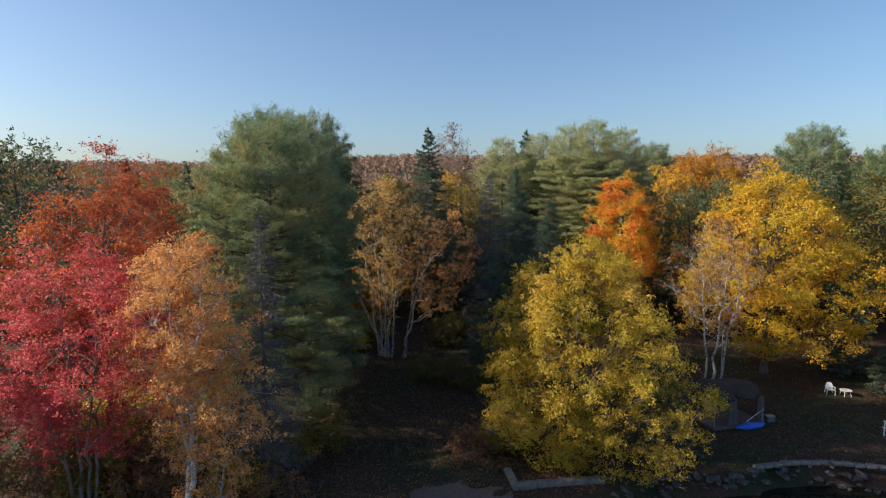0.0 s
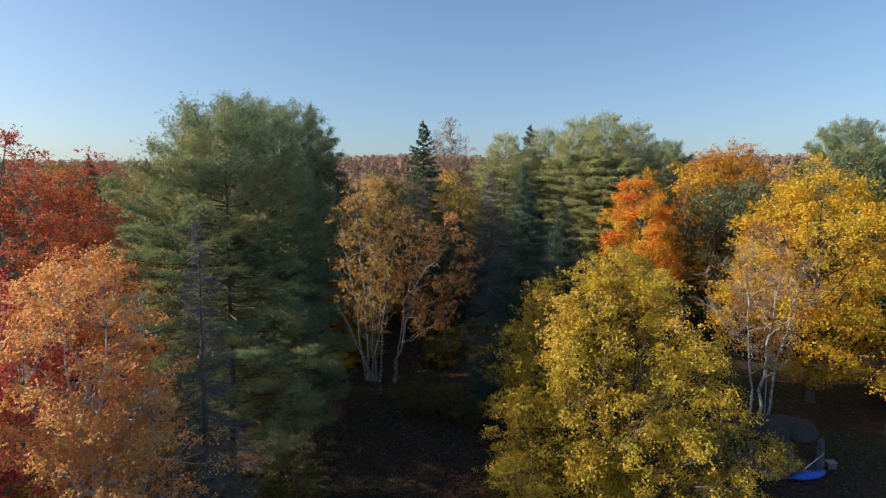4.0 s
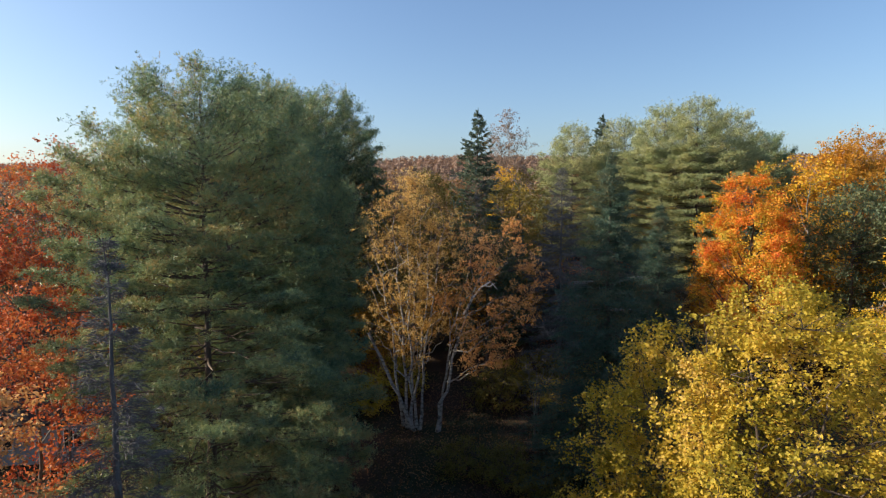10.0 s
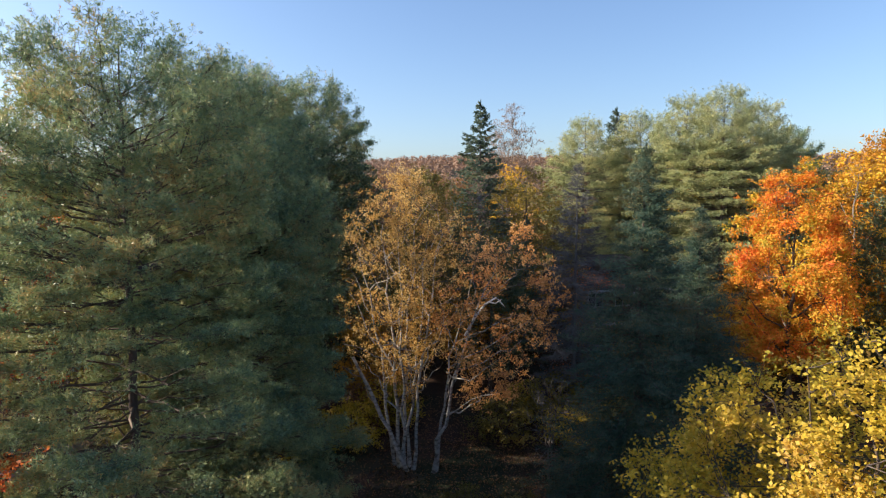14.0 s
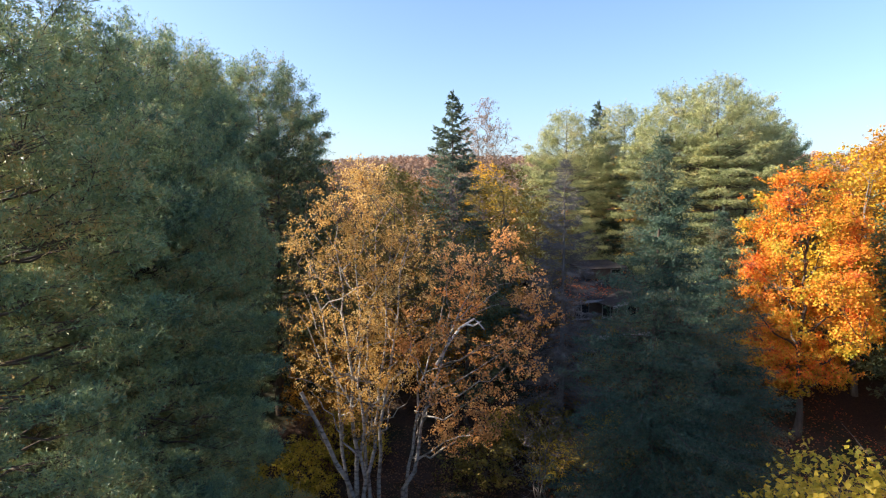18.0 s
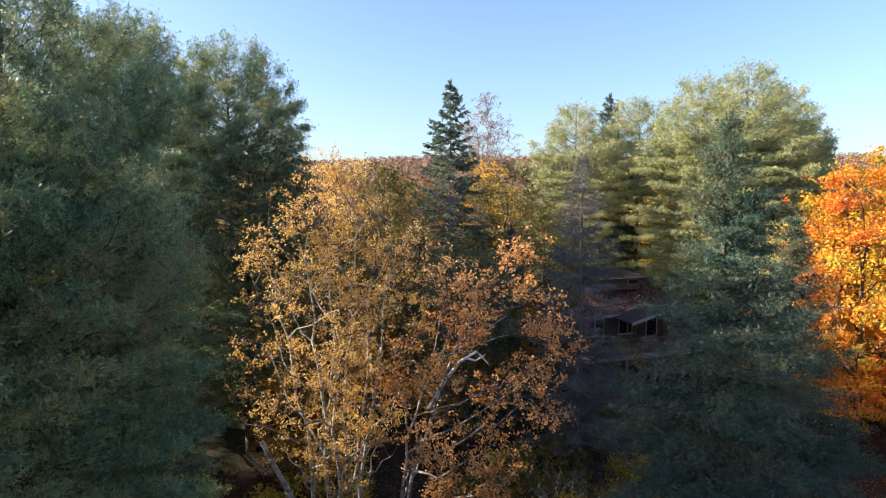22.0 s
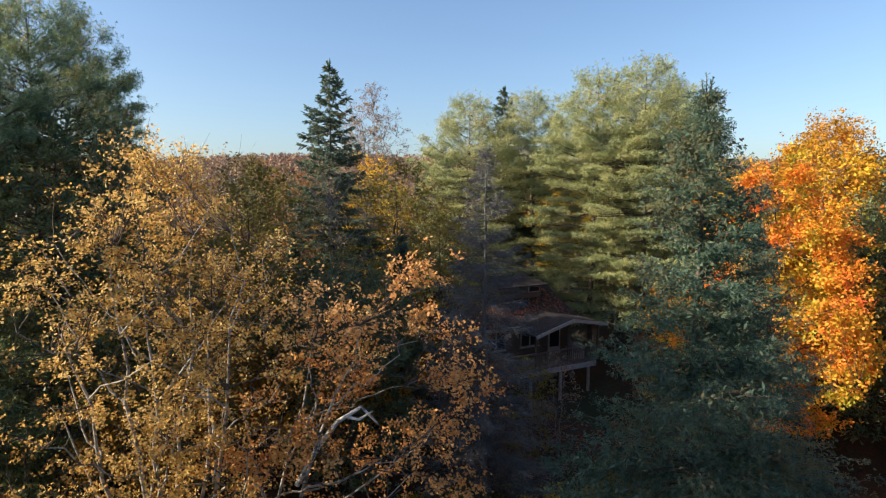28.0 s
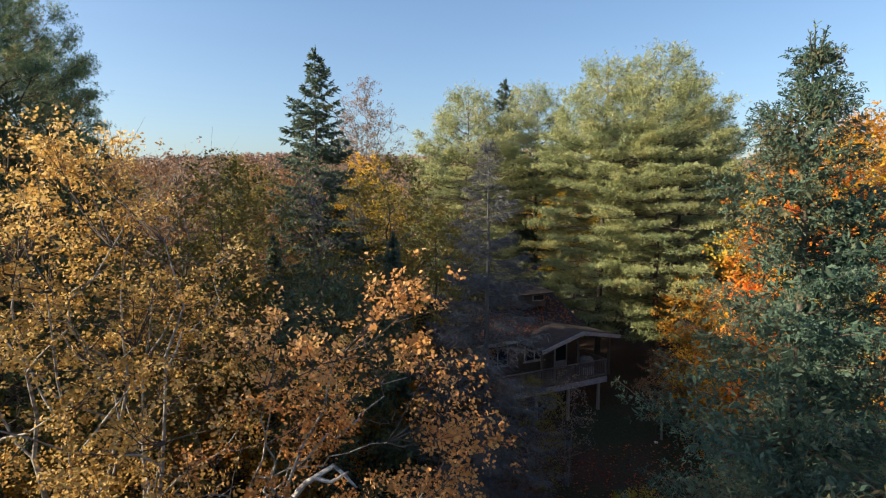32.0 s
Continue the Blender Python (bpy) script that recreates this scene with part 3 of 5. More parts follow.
scarlet_maple = hero(make_broadleaf("scarlet_maple", 14, 18.9, 5.0, 3.7, LEAF["scarlet"], BARK["grey"], 34000, 0.12, trunks=((0, 0, 0.4, 0.2),), trunk_r=0.2, limbs=16, clusters=170, cluster_r=0.42, reach=1.0, twig_r=0.018, p=0.9, q=0.7, lump=0.5,
                                    label="tall scarlet and orange maple"), -19.4, 33)
bare_maple = hero(make_broadleaf("bare_maple", 15, 19.0, 4.0, 3.6, LEAF["scarlet"], BARK["grey"], 19000, 0.14, trunks=((0, 0, -0.8, 0.2), (0.3, 0.1, 1.4, 0.3)), trunk_r=0.11, limbs=18, clusters=200, cluster_r=0.5, p=1.0, twig_r=0.013,
                                 label="nearly bare grey maple with a few red leaves"), -23.5, 46, room=2)
pine_a = hero(make_pine("white_pine", 21, 21.6, 2.0, 5.2, NEEDLE["pine"], BARK["brown"], shoulder=0.6, cap=0.46, foot=0.95, label="tall dense dark green white pine"), -11.9, 40.0)
pine_b = twin(pine_a, -14.9, 68.5, 130, 0.93, 1.13)
twin(pine_a, -10.6, 45.2, 20, 0.8, 1.1)
twin(pine_a, -12.4, 48.2, 250, 0.86, 1.19)
twin(pine_a, -17.3, 61.2, 200, 0.95, 1.16)
dead_spruce = hero(make_spruce("dead_spruce", 31, 15.5, 2.8, NEEDLE["grey"], BARK["dead"], 1.0, 1.3, 0.8, hang=0.3, spray=0.3, spray_w=0.02, fine=4.0, label="half-dead grey spruce with bare drooping branches"), -9.7, 31, room=2)

# ---- clearing: birch clump, spruces, shrubs ----
birch_clump = hero(make_broadleaf("birch_clump", 41, 17.3, 3.6, 3.7, LEAF["amber"], BARK["birch"], 30000, 0.088, twig=BARK["brown"],
                                  trunks=((-0.3, 0, -1.3, 0.3), (0.25, 0.1, 1.3, 0.6), (0, -0.25, -0.3, -0.6), (-0.6, 0.2, -2.9, 0.5), (0.5, -0.2, 2.2, -0.5), (-0.1, 0.35, 0.5, 1.4)), trunk_r=0.14, limbs=34, clusters=380, cluster_r=0.3, centre=(0.1, 0), lump=0.5,
                                  p=1.25, q=0.7, shell=0.55, label="clump of white birches with thinning amber leaves"), -5.4, 54.6)
leaning_birch = hero(make_broadleaf("leaning_birch", 42, 14.6, 3.8, 3.0, LEAF["salmon"], BARK["birch"], 12500, 0.1, twig=BARK["brown"], trunks=((0, 0, 3.6, -0.6), (0.1, 0.1, 2.2, 0.4)), trunk_r=0.13, limbs=18, clusters=150, cluster_r=0.34,
                                    p=1.0, centre=(2.9, -0.6), label="leaning white birch with orange and copper leaves"), -3.7, 54.2, room=2)
limb_at = Vector((leaning_birch.location.x, leaning_birch.location.y, leaning_birch.location.z))
v, f = tubes([([Vector(p) - limb_at for p in ((-2.0, 54.0, 8.6), (-1.4, 53.9, 9.7), (-0.9, 53.7, 10.4), (-0.3, 53.6, 10.8), (-0.05, 53.6, 10.55), (0.15, 53.6, 10.3))], [0.07, 0.065, 0.06, 0.05, 0.04, 0.02]),
              ([Vector(p) - limb_at for p in ((-0.7, 53.65, 10.55), (-0.35, 53.5, 10.5), (0.0, 53.4, 10.75))], [0.05, 0.04, 0.02])], 8)
child("broken_limb", raw_mesh("broken_limb", v, f, BARK["whitebirch"], True), leaning_birch, "bare broken white limb")
stem = new("leaning_tree")
tagged(stem, "broken white birch stem leaning out of the clump", "tree trunk")
stem.location = (-5.2, 54.2, at_ground(-5.2, 54.2))
v, f = tubes([(wobble(np.random.default_rng(43), np.linspace((0, 0, 0), (-2.8, -0.5, 6.6), 9), 0.05), 0.13 - 0.006 * np.arange(9))], 9)
child("trunk", raw_mesh("trunk", v, f, BARK["birch"], True), stem)
v, f = tubes([(np.array([(-1.6, -0.28, 3.8), (-2.1, -0.1, 4.3), (-2.5, 0.1, 5.1)]), [0.05, 0.04, 0.015]), (np.array([(-2.3, -0.42, 5.5), (-2.9, -0.6, 5.7), (-3.5, -0.7, 6.2)]), [0.045, 0.03, 0.012])], 6)
child("snag", raw_mesh("snag", v, f, BARK["grey"], True), stem)
dark_spruce = hero(make_spruce("dark_spruce", 51, 18.1, 5.9, NEEDLE["bluespruce"], BARK["brown"], 0.4, 0.8, taper=0.84, whorl=0.3, hang=0.2, spray=0.07, spray_w=0.018, fine=16.0, tufted=5, core=0.75, twigs=False, label="broad dark blue-green spruce hung with cones"), 6.0, 48.8)
twin(dark_spruce, 9.4, 51.8, 140, 0.84)
grey_spruce = hero(make_spruce("dead_spruce", 52, 17.0, 3.9, NEEDLE["grey"], BARK["dead"], 1.0, 2.0, 0.7, taper=0.72, hang=0.45, spray=0.28, spray_w=0.02, fine=2.4, label="tall dead grey spruce with bare twigs"), 5.0, 62.7, room=2)
bare_tree = hero(make_broadleaf("bare_sapling", 53, 6.5, 0.6, 1.7, LEAF["olive"], BARK["grey"], 0, trunks=((0, 0, 0.1, 0), (0.1, 0, -0.8, 0.1), (0, 0.1, 0.7, 0.2)), trunk_r=0.05, limbs=14, clusters=90, cluster_r=0.3,
                                label="leafless grey sapling in the clearing"), 2.6, 54, room=1)
back_spruce = hero(make_spruce("tall_spruce", 54, 20.3, 4.7, NEEDLE["spruce"], BARK["brown"], 1.5, 1.0, taper=0.7, whorl=0.44, hang=0.35, ragged=0.27, spray=0.36, spray_w=0.09, label="tall pointed dark spruce above the woods"), -1.9, 77.5)
poplar = hero(make_broadleaf("poplar", 55, 22.8, 4, 4.0, LEAF["dull"], BARK["grey"], 15000, 0.15, trunks=((0, 0, -1.2, 0), (0.2, 0, 1.8, 0), (0, 0, 0.4, 0.5)), trunk_r=0.2, limbs=24, clusters=260, cluster_r=0.5, p=1.0, twig_r=0.03,
                             label="nearly bare pale poplar behind the spruce"), 1.6, 108)

# ---- right bank ----
yellow_tree = hero(make_broadleaf("yellow_tree", 61, 13.9, -0.8, 6.7, LEAF["yellow"], BARK["brown"], 130000, 0.115, trunks=((0, 0, -0.8, 0.4), (0.4, 0.2, 2.4, 0.8), (-0.3, 0.1, -2.6, 1.0)), trunk_r=0.2, limbs=24,
                                  clusters=620, cluster_r=0.38, p=0.72, q=0.6, lump=0.35, label="broad yellow-green tree leaning over the bank"), 8.8, 35.8, room=7)
orange_maple = hero(make_broadleaf("orange_maple", 62, 17.0, 2.5, 4.3, LEAF["orange"], BARK["brown"], 46000, 0.15, trunk_r=0.22, limbs=14, clusters=200, cluster_r=0.4, p=0.8, label="bright orange maple with some green leaves"), 19.6, 64, room=4)
gold_maple = hero(make_broadleaf("golden_maple", 63, 18.5, 2.0, 7.8, LEAF["gold"], BARK["brown"], 80000, 0.16, trunk_r=0.3, limbs=20, clusters=420, cluster_r=0.5, lump=0.45, p=0.72, label="large golden yellow maple beside the lawn"), 28.6, 51, room=7)
amber_maple = hero(make_broadleaf("amber_maple", 66, 18.2, 2.0, 4.3, LEAF["tangerine"], BARK["grey"], 40000, 0.18, trunk_r=0.25, limbs=12, clusters=260, cluster_r=0.55, p=0.75, joined=True, label="orange-gold maple behind the bright orange one"), 30.4, 72, room=4)
twin(amber_maple, 38.5, 83, 80, 1.05, 1.0, room=5)
twin(amber_maple, 35, 66, 200, 0.9, 1.0, room=4)
bare_birch = hero(make_broadleaf("silver_birch", 64, 15.0, 5.5, 3.4, LEAF["copper"], BARK["birch"], 7000, 0.1, twig=BARK["birch"], trunks=((0, 0, 1.4, 0.2), (-0.2, 0, -1.2, 0.2), (0.4, 0, 3.0, 0.6)), trunk_r=0.15, limbs=18, clusters=190, cluster_r=0.5,
                                 label="white birch with thin copper leaves over the canopy"), 20.4, 43.6, room=2)
pale_pine = hero(make_pine("white_pine", 65, 21.4, 2.6, 4.7, NEEDLE["palepine"], BARK["brown"], 3.6, 12, 8, 0.18, 0.032, shoulder=0.55, cap=0.72, foot=0.85, flat=0.16, pad=0.26, whorl=0.95, boughs=7, label="sunlit grey-green white pine with layered boughs"), 19.9, 77.6, room=4)
twin(pale_pine, 25.0, 84, 100, 0.98)
twin(pale_pine, 16.9, 80.0, 160, 0.99)
twin(pale_pine, 8.4, 84.8, 200, 0.92)
twin(pale_pine, 14.9, 87.7, 290, 0.96)
twin(pine_a, 46.7, 75, 50, 0.92, 1.05)
twin(pine_a, 36, 102, 20, 0.86, 1.05)
twin(pine_a, 52, 70, 300, 0.86)
twin(back_spruce, 12.6, 89.5, 50, 1.03)

# ---- woods all round ----
LODGE = (14.6, 73.4, 20.0)          # outer deck corner and turn in degrees


def in_lodge(x, y):
    a = radians(LODGE[2])
    dx, dy = x - LODGE[0], y - LODGE[1]
    return dx * math.cos(a) + dy * math.sin(a), -dx * math.sin(a) + dy * math.cos(a)


fill = dict(
    scarlet=make_broadleaf("red_maple", 71, 15, 3, 3.6, LEAF["scarlet"], BARK["grey"], 6000, 0.19, limbs=7, clusters=64, cluster_r=0.6, joined=True, label="red and orange maple in the woods", group="woodland trees"),
    copper=make_broadleaf("beech", 72, 15, 2.5, 3.4, LEAF["copper"], BARK["grey"], 5600, 0.18, limbs=7, clusters=64, cluster_r=0.6, joined=True, label="copper-leaved beech in the woods", group="woodland trees"),
    gold=make_broadleaf("yellow_maple", 73, 15, 2.5, 3.8, LEAF["gold"], BARK["grey"], 6400, 0.19, limbs=7, clusters=64, cluster_r=0.65, joined=True, label="golden maple in the woods", group="woodland trees"),
    olive=make_broadleaf("oak", 74, 15, 2.0, 4.0, LEAF["olive"], BARK["brown"], 6400, 0.19, limbs=7, clusters=64, cluster_r=0.65, joined=True, label="olive-brown oak in the woods", group="woodland trees"),
    bare=make_broadleaf("bare_tree", 75, 15, 3.0, 3.0, LEAF["dull"], BARK["grey"], 700, 0.22, trunks=((0, 0, -0.5, 0), (0.2, 0, 1.2, 0.3)), trunk_r=0.13, limbs=14, clusters=130, cluster_r=0.5, twig_r=0.024, joined=True,
                        label="leafless grey tree in the woods", group="woodland trees"),
    pine=make_pine("pine", 76, 15, 2.5, 3.4, NEEDLE["darkpine"], BARK["brown"], 1.1, 7, 6, 0.32, 0.1, whorl=0.8, boughs=6, pad=0.4, label="green pine in the woods", group="woodland trees"),
    spruce=make_spruce("spruce", 77, 15, 2.7, NEEDLE["spruce"], BARK["brown"], 0.6, 0.5, whorl=0.5, spray=0.5, spray_w=0.16, twigs=False, label="narrow dark spruce in the woods", group="woodland trees"),
)
# trees along the bank beyond the maples; unseen left ones added for shade
for kind, x, y, a, k in (("olive", -31, 24, 0, 1.0), ("scarlet", -24.5, 31, 0, 0.95), ("copper", -29.5, 30.5, 50, 1.0), ("olive", -22.5, 26.5, 50, 0.7), ("olive", -24.5, 23.5, 80, 0.85), ("copper", -27, 27.5, 10, 0.8), ("copper", -36, 30, 30, 1.1), ("olive", -38, 20, 120, 1.1), 
                         # copper and olive pair west of the birch clump: added to shade its foot
                         ("spruce", 35.5, 50, 40, 0.8), ("spruce", 39.5, 47, 80, 0.6), ("olive", 8.0, 66.4, 60, 0.42), ("bare", 10.2, 67.6, 160, 0.4), ("copper", 6.4, 69.5, 160, 0.45), ("olive", 4.4, 71.8, 60, 0.85), ("spruce", 2.0, 69.5, 0, 0.75), ("olive", -0.5, 68.5, 120, 0.75), ("gold", 17.6, 69.0, 30, 0.4), ("copper", 16.4, 70.2, 90, 0.36), ("olive", 18.8, 70.4, 200, 0.45), ("spruce", -22, 58, 0, 1.25), ("spruce", -26, 60, 70, 1.15), ("pine", -36, 50, 90, 1.3), ("copper", -21.5, 54.6, 40, 0.88), ("scarlet", -18.6, 38.8, 70, 0.85), ("olive", -25.5, 55.6, 140, 0.95),):
    heroes.append((x, y, 3))
    again(fill[kind], x, y, a, k)
for i, o in enumerate(fill.values()):
    stand(o, -60 - 6 * i, 92 + 3 * i)
rng = np.random.default_rng(5)
placed = [(x, y, r) for x, y, r in heroes] + [(-26, 50, 5)]
MIX = dict(left=(["scarlet"] * 2 + ["copper", "bare", "bare", "bare", "spruce", "spruce", "olive", "pine"]),
           middle=(["copper"] * 2 + ["olive"] * 5 + ["bare"] * 3 + ["spruce"] * 2 + ["pine"] * 2),
           right=(["gold"] * 2 + ["olive"] * 2 + ["pine"] * 3 + ["copper", "scarlet", "spruce"]))
tries = 0
while tries < 5200:
    tries += 1
    y = 34 + 90 * rng.uniform() ** 1.1
    x = rng.uniform(-1, 1) * (18 + 0.78 * y)
    if y < 62 and -13.5 < x < 40:
        continue
    if y < 34 + 0.2 * x and x > 0:
        continue
    if x < -9 and (51.5 < y < 58 or y < 46):
        continue
    if 11 < x < 25 and y < 71:
        continue
    u, w = in_lodge(x, y)
    if -9.5 < u < 3.5 and -15 < w < 10:
        continue
    gap = 3.2 + 0.028 * (y - 34)
    if any((x - a) ** 2 + (y - b) ** 2 < max(gap, r) ** 2 for a, b, r in placed):
        continue
    placed.append((x, y, gap))
    side = "left" if x < -12 - 0.1 * (y - 60) else ("right" if x > 9 + 0.05 * (y - 60) else "middle")
    mix = MIX["middle" if side == "left" and y > 52 else side]
    kind = mix[rng.integers(len(mix))]
    g = at_ground(x, y)
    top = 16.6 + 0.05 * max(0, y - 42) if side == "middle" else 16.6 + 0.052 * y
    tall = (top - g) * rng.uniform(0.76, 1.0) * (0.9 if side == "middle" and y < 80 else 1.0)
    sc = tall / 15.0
    if len(placed) > 270:
        break
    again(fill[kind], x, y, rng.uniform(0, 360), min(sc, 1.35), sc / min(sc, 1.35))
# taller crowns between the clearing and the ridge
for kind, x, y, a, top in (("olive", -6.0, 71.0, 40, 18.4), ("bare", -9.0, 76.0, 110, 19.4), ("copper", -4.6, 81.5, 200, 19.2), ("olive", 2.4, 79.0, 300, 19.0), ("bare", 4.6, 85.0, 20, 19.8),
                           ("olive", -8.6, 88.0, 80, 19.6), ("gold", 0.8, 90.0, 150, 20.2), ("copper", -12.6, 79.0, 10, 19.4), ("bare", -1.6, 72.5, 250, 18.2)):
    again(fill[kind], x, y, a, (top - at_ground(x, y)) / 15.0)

# ---- far wooded ridge ----
def far_woods(n, leaf_n, y0, y1, leaf, label, seed, size):
    rng = np.random.default_rng(seed)
    y = rng.uniform(y0, y1, n); x = rng.uniform(-1, 1, n) * (50 + 0.82 * y)
    z = ground_z(x, y)
    h = rng.uniform(7, 13, n)
    c = np.repeat(np.stack([x, y, z], 1), leaf_n, 0)
    d = rng.normal(0, 1, (n * leaf_n, 3)); d /= np.linalg.norm(d, axis=1)[:, None]
    hh = np.repeat(h, leaf_n)[:, None]
    pos = c + d * hh * np.array([0.36, 0.36, 0.45]) * rng.uniform(0.75, 1.05, (n * leaf_n, 1)) + np.array([0, 0, 0.55]) * hh
    v, f = blades(rng, pos, d + rng.normal(0, 0.4, d.shape) + np.array([0, 0, 0.3]), size, size * 0.8)
    return tagged(new("far_woods", raw_mesh("far_woods", v, f, leaf)), label, "woods", kind="stuff")


far_woods(3000, 26, 560, 800, LEAF["ridge"], "far russet autumn woods on the ridge", 81, 2.4)
far_woods(1500, 26, 230, 560, LEAF["ridge"], "far russet woods below the ridge", 82, 2.0)
far_woods(420, 160, 112, 235, LEAF["copper"], "brown woods behind the clearing", 83, 0.62)
far_woods(220, 160, 112, 235, LEAF["olive"], "dull green woods behind the clearing", 84, 0.62)

# ---- shrubs, saplings and litter ----
shrub = stand(make_broadleaf("shrub", 91, 2.4, 0.1, 1.7, LEAF["olive"], BARK["brown"], 3800, 0.11, trunks=((0, 0, 0.3, 0.1), (0.1, 0.1, -0.6, 0.3), (-0.1, 0, 0.2, -0.6)), trunk_r=0.03, limbs=9, clusters=90, cluster_r=0.28, joined=True,
                             label="low dark olive shrub beside the edge of the clearing", category="shrub", group="shrubs"), 0.9, 48.2)
rust_shrub = stand(make_broadleaf("shrub", 92, 2.0, 0.1, 1.6, LEAF["copper"], BARK["brown"], 2600, 0.1, trunks=((0, 0, 0.3, 0.1), (0.1, 0.1, -0.6, 0.3)), trunk_r=0.03, limbs=8, clusters=80, cluster_r=0.28, joined=True,
                                  label="rust-brown shrub by the gravel bank", category="shrub", group="shrubs"), 1.5, 35.2)
gold_shrub = stand(make_broadleaf("shrub", 93, 3.0, 0.1, 1.8, LEAF["yellow"], BARK["brown"], 4200, 0.13, trunks=((0, 0, 0.3, 0.1), (0.1, 0.1, -0.6, 0.3)), trunk_r=0.035, limbs=9, clusters=90, cluster_r=0.32, joined=True,
                                  label="yellow-leaved understorey bush in the woods", category="shrub", group="shrubs"), -9.0, 56.5)
for x, y, a, k in ((-1.6, 49.2, 40, 0.9), (2.6, 47.4, 90, 0.8), (3.4, 36.0, 200, 0.9), (0.4, 58.6, 10, 1.3), (8.0, 57.5, 60, 1.5), (3.4, 60.8, 150, 1.4), (11.5, 61.5, 220, 1.3), (-13.5, 57, 300, 1.5), (13.5, 56.5, 30, 1.3), (-10.2, 33.4, 70, 1.5), (-7.6, 36.4, 170, 1.1), (-13.0, 35.0, 270, 1.6), (-17.6, 29.0, 20, 1.5)):
    again(shrub, x, y, a, k)
for x, y, a, k in ((5.8, 58.6, 10, 1.2), (9.8, 59.6, 80, 1.3), (-8.2, 60.4, 30, 1.5), (-14.6, 29.4, 120, 1.6), (-8.6, 28.2, 20, 1.3), (-15.5, 30.2, 60, 1.7), (-19.8, 29.6, 160, 1.8), (-12.6, 32.6, 220, 1.7), (-16.8, 33.6, 0, 1.8), (-22, 33, 40, 1.8), (15.0, 61.0, 200, 1.2), (6.8, 65.6, 200, 1.1)):
    again(rust_shrub, x, y, a, k)
for x, y, a, k in ((-7.2, 59.6, 40, 1.1), (-11.6, 55.0, 90, 1.0), (-14.2, 31.4, 30, 1.2), (-18.4, 31.2, 110, 1.3), (-11.0, 29.6, 200, 1.0), (-20.6, 35.2, 10, 1.4), (4.4, 58.2, 200, 0.9), (7.4, 60.8, 300, 1.0), (1.8, 61.8, 80, 0.9), (12.0, 63.8, 60, 0.8)):
    again(gold_shrub, x, y, a, k)
young = stand(make_broadleaf("young_maple", 95, 7.5, 0.8, 2.7, LEAF["tangerine"], BARK["grey"], 11000, 0.12, trunk_r=0.09, limbs=12, clusters=130, cluster_r=0.4, joined=True,
                             label="young maple turning yellow and orange by the lodge", group="young maples"), 19.2, 70.2)
for x, y, a, k in ((21.6, 73.6, 60, 1.15), (18.2, 66.0, 120, 0.7), (22.5, 68.0, 200, 0.9), (-9.5, 62.5, 30, 0.9), (-2.0, 66.5, 300, 0.95), (1.5, 70.0, 100, 1.0), (-7.0, 69.0, 0, 1.0)):
    again(young, x, y, a, k)
cedar = stand(make_spruce("cedar_bush", 94, 4.6, 1.9, NEEDLE["spruce"], BARK["brown"], 0.1, 1.2, taper=0.5, whorl=0.22, hang=0.1, spray=0.2, spray_w=0.08, twigs=False, label="dark green cedar bush on the bank", category="shrub"), 14.4, 36.2)
again(cedar, 3.4, 51.0, 70, 0.75)
again(cedar, 12.6, 35.4, 150, 0.7)
again(cedar, 37, 43.5, 20, 0.8)
again(cedar, 36.2, 46.6, 20, 0.8)


def scatter_leaves(n, x0, x1, y0, y1, leaf, seed, size, label):
    rng = np.random.default_rng(seed)
    x, y = rng.uniform(x0, x1, n), rng.uniform(y0, y1, n)
    z = ground_z(x, y) + rng.uniform(0.012, 0.05, n)
    ok = z > -0.6
    c = np.stack([x, y, z], 1)[ok]
    v, f = blades(rng, c, rng.normal(0, 0.35, c.shape) + np.array([0, 0, 1]), size, size * 0.75)
    return tagged(new("fallen_leaves", raw_mesh("fallen_leaves", v, f, leaf)), label, "leaves", kind="stuff")


scatter_leaves(22000, -10, 9, 30, 64, LEAF["copper"], 101, 0.12, "brown fallen leaves over the clearing")
scatter_leaves(9000, 6, 40, 34, 60, LEAF["copper"], 102, 0.13, "brown fallen leaves on the lawn")
scatter_leaves(5000, 3, 24, 55, 70, LEAF["scarlet"], 103, 0.13, "reddish fallen leaves under the maples")


def grass(n, x0, x1, y0, y1, seed):
    rng = np.random.default_rng(seed)
    x, y = rng.uniform(x0, x1, n), rng.uniform(y0, y1, n)
    z = ground_z(x, y)
    ok = z > -0.5
    c = np.stack([x, y, z], 1)[ok]
    v, f = needles(rng, c, np.repeat([[0, 0, 1.0]], len(c), 0), 5, 0.13, 0.02)
    return tagged(new("grass", raw_mesh("grass", v, f, M_GRASS)), "short dull green lawn grass", "grass", kind="stuff")


M_GRASS = leaf_material("grass_blades", [(0, (0.016, 0.025, 0.009)), (0.5, (0.036, 0.048, 0.015)), (1, (0.075, 0.068, 0.027))], 0.3, 0.3, 0.4)
grass(14000, 4, 36, 33, 50, 104)
grass(9000, -7, 6, 33, 58, 105)


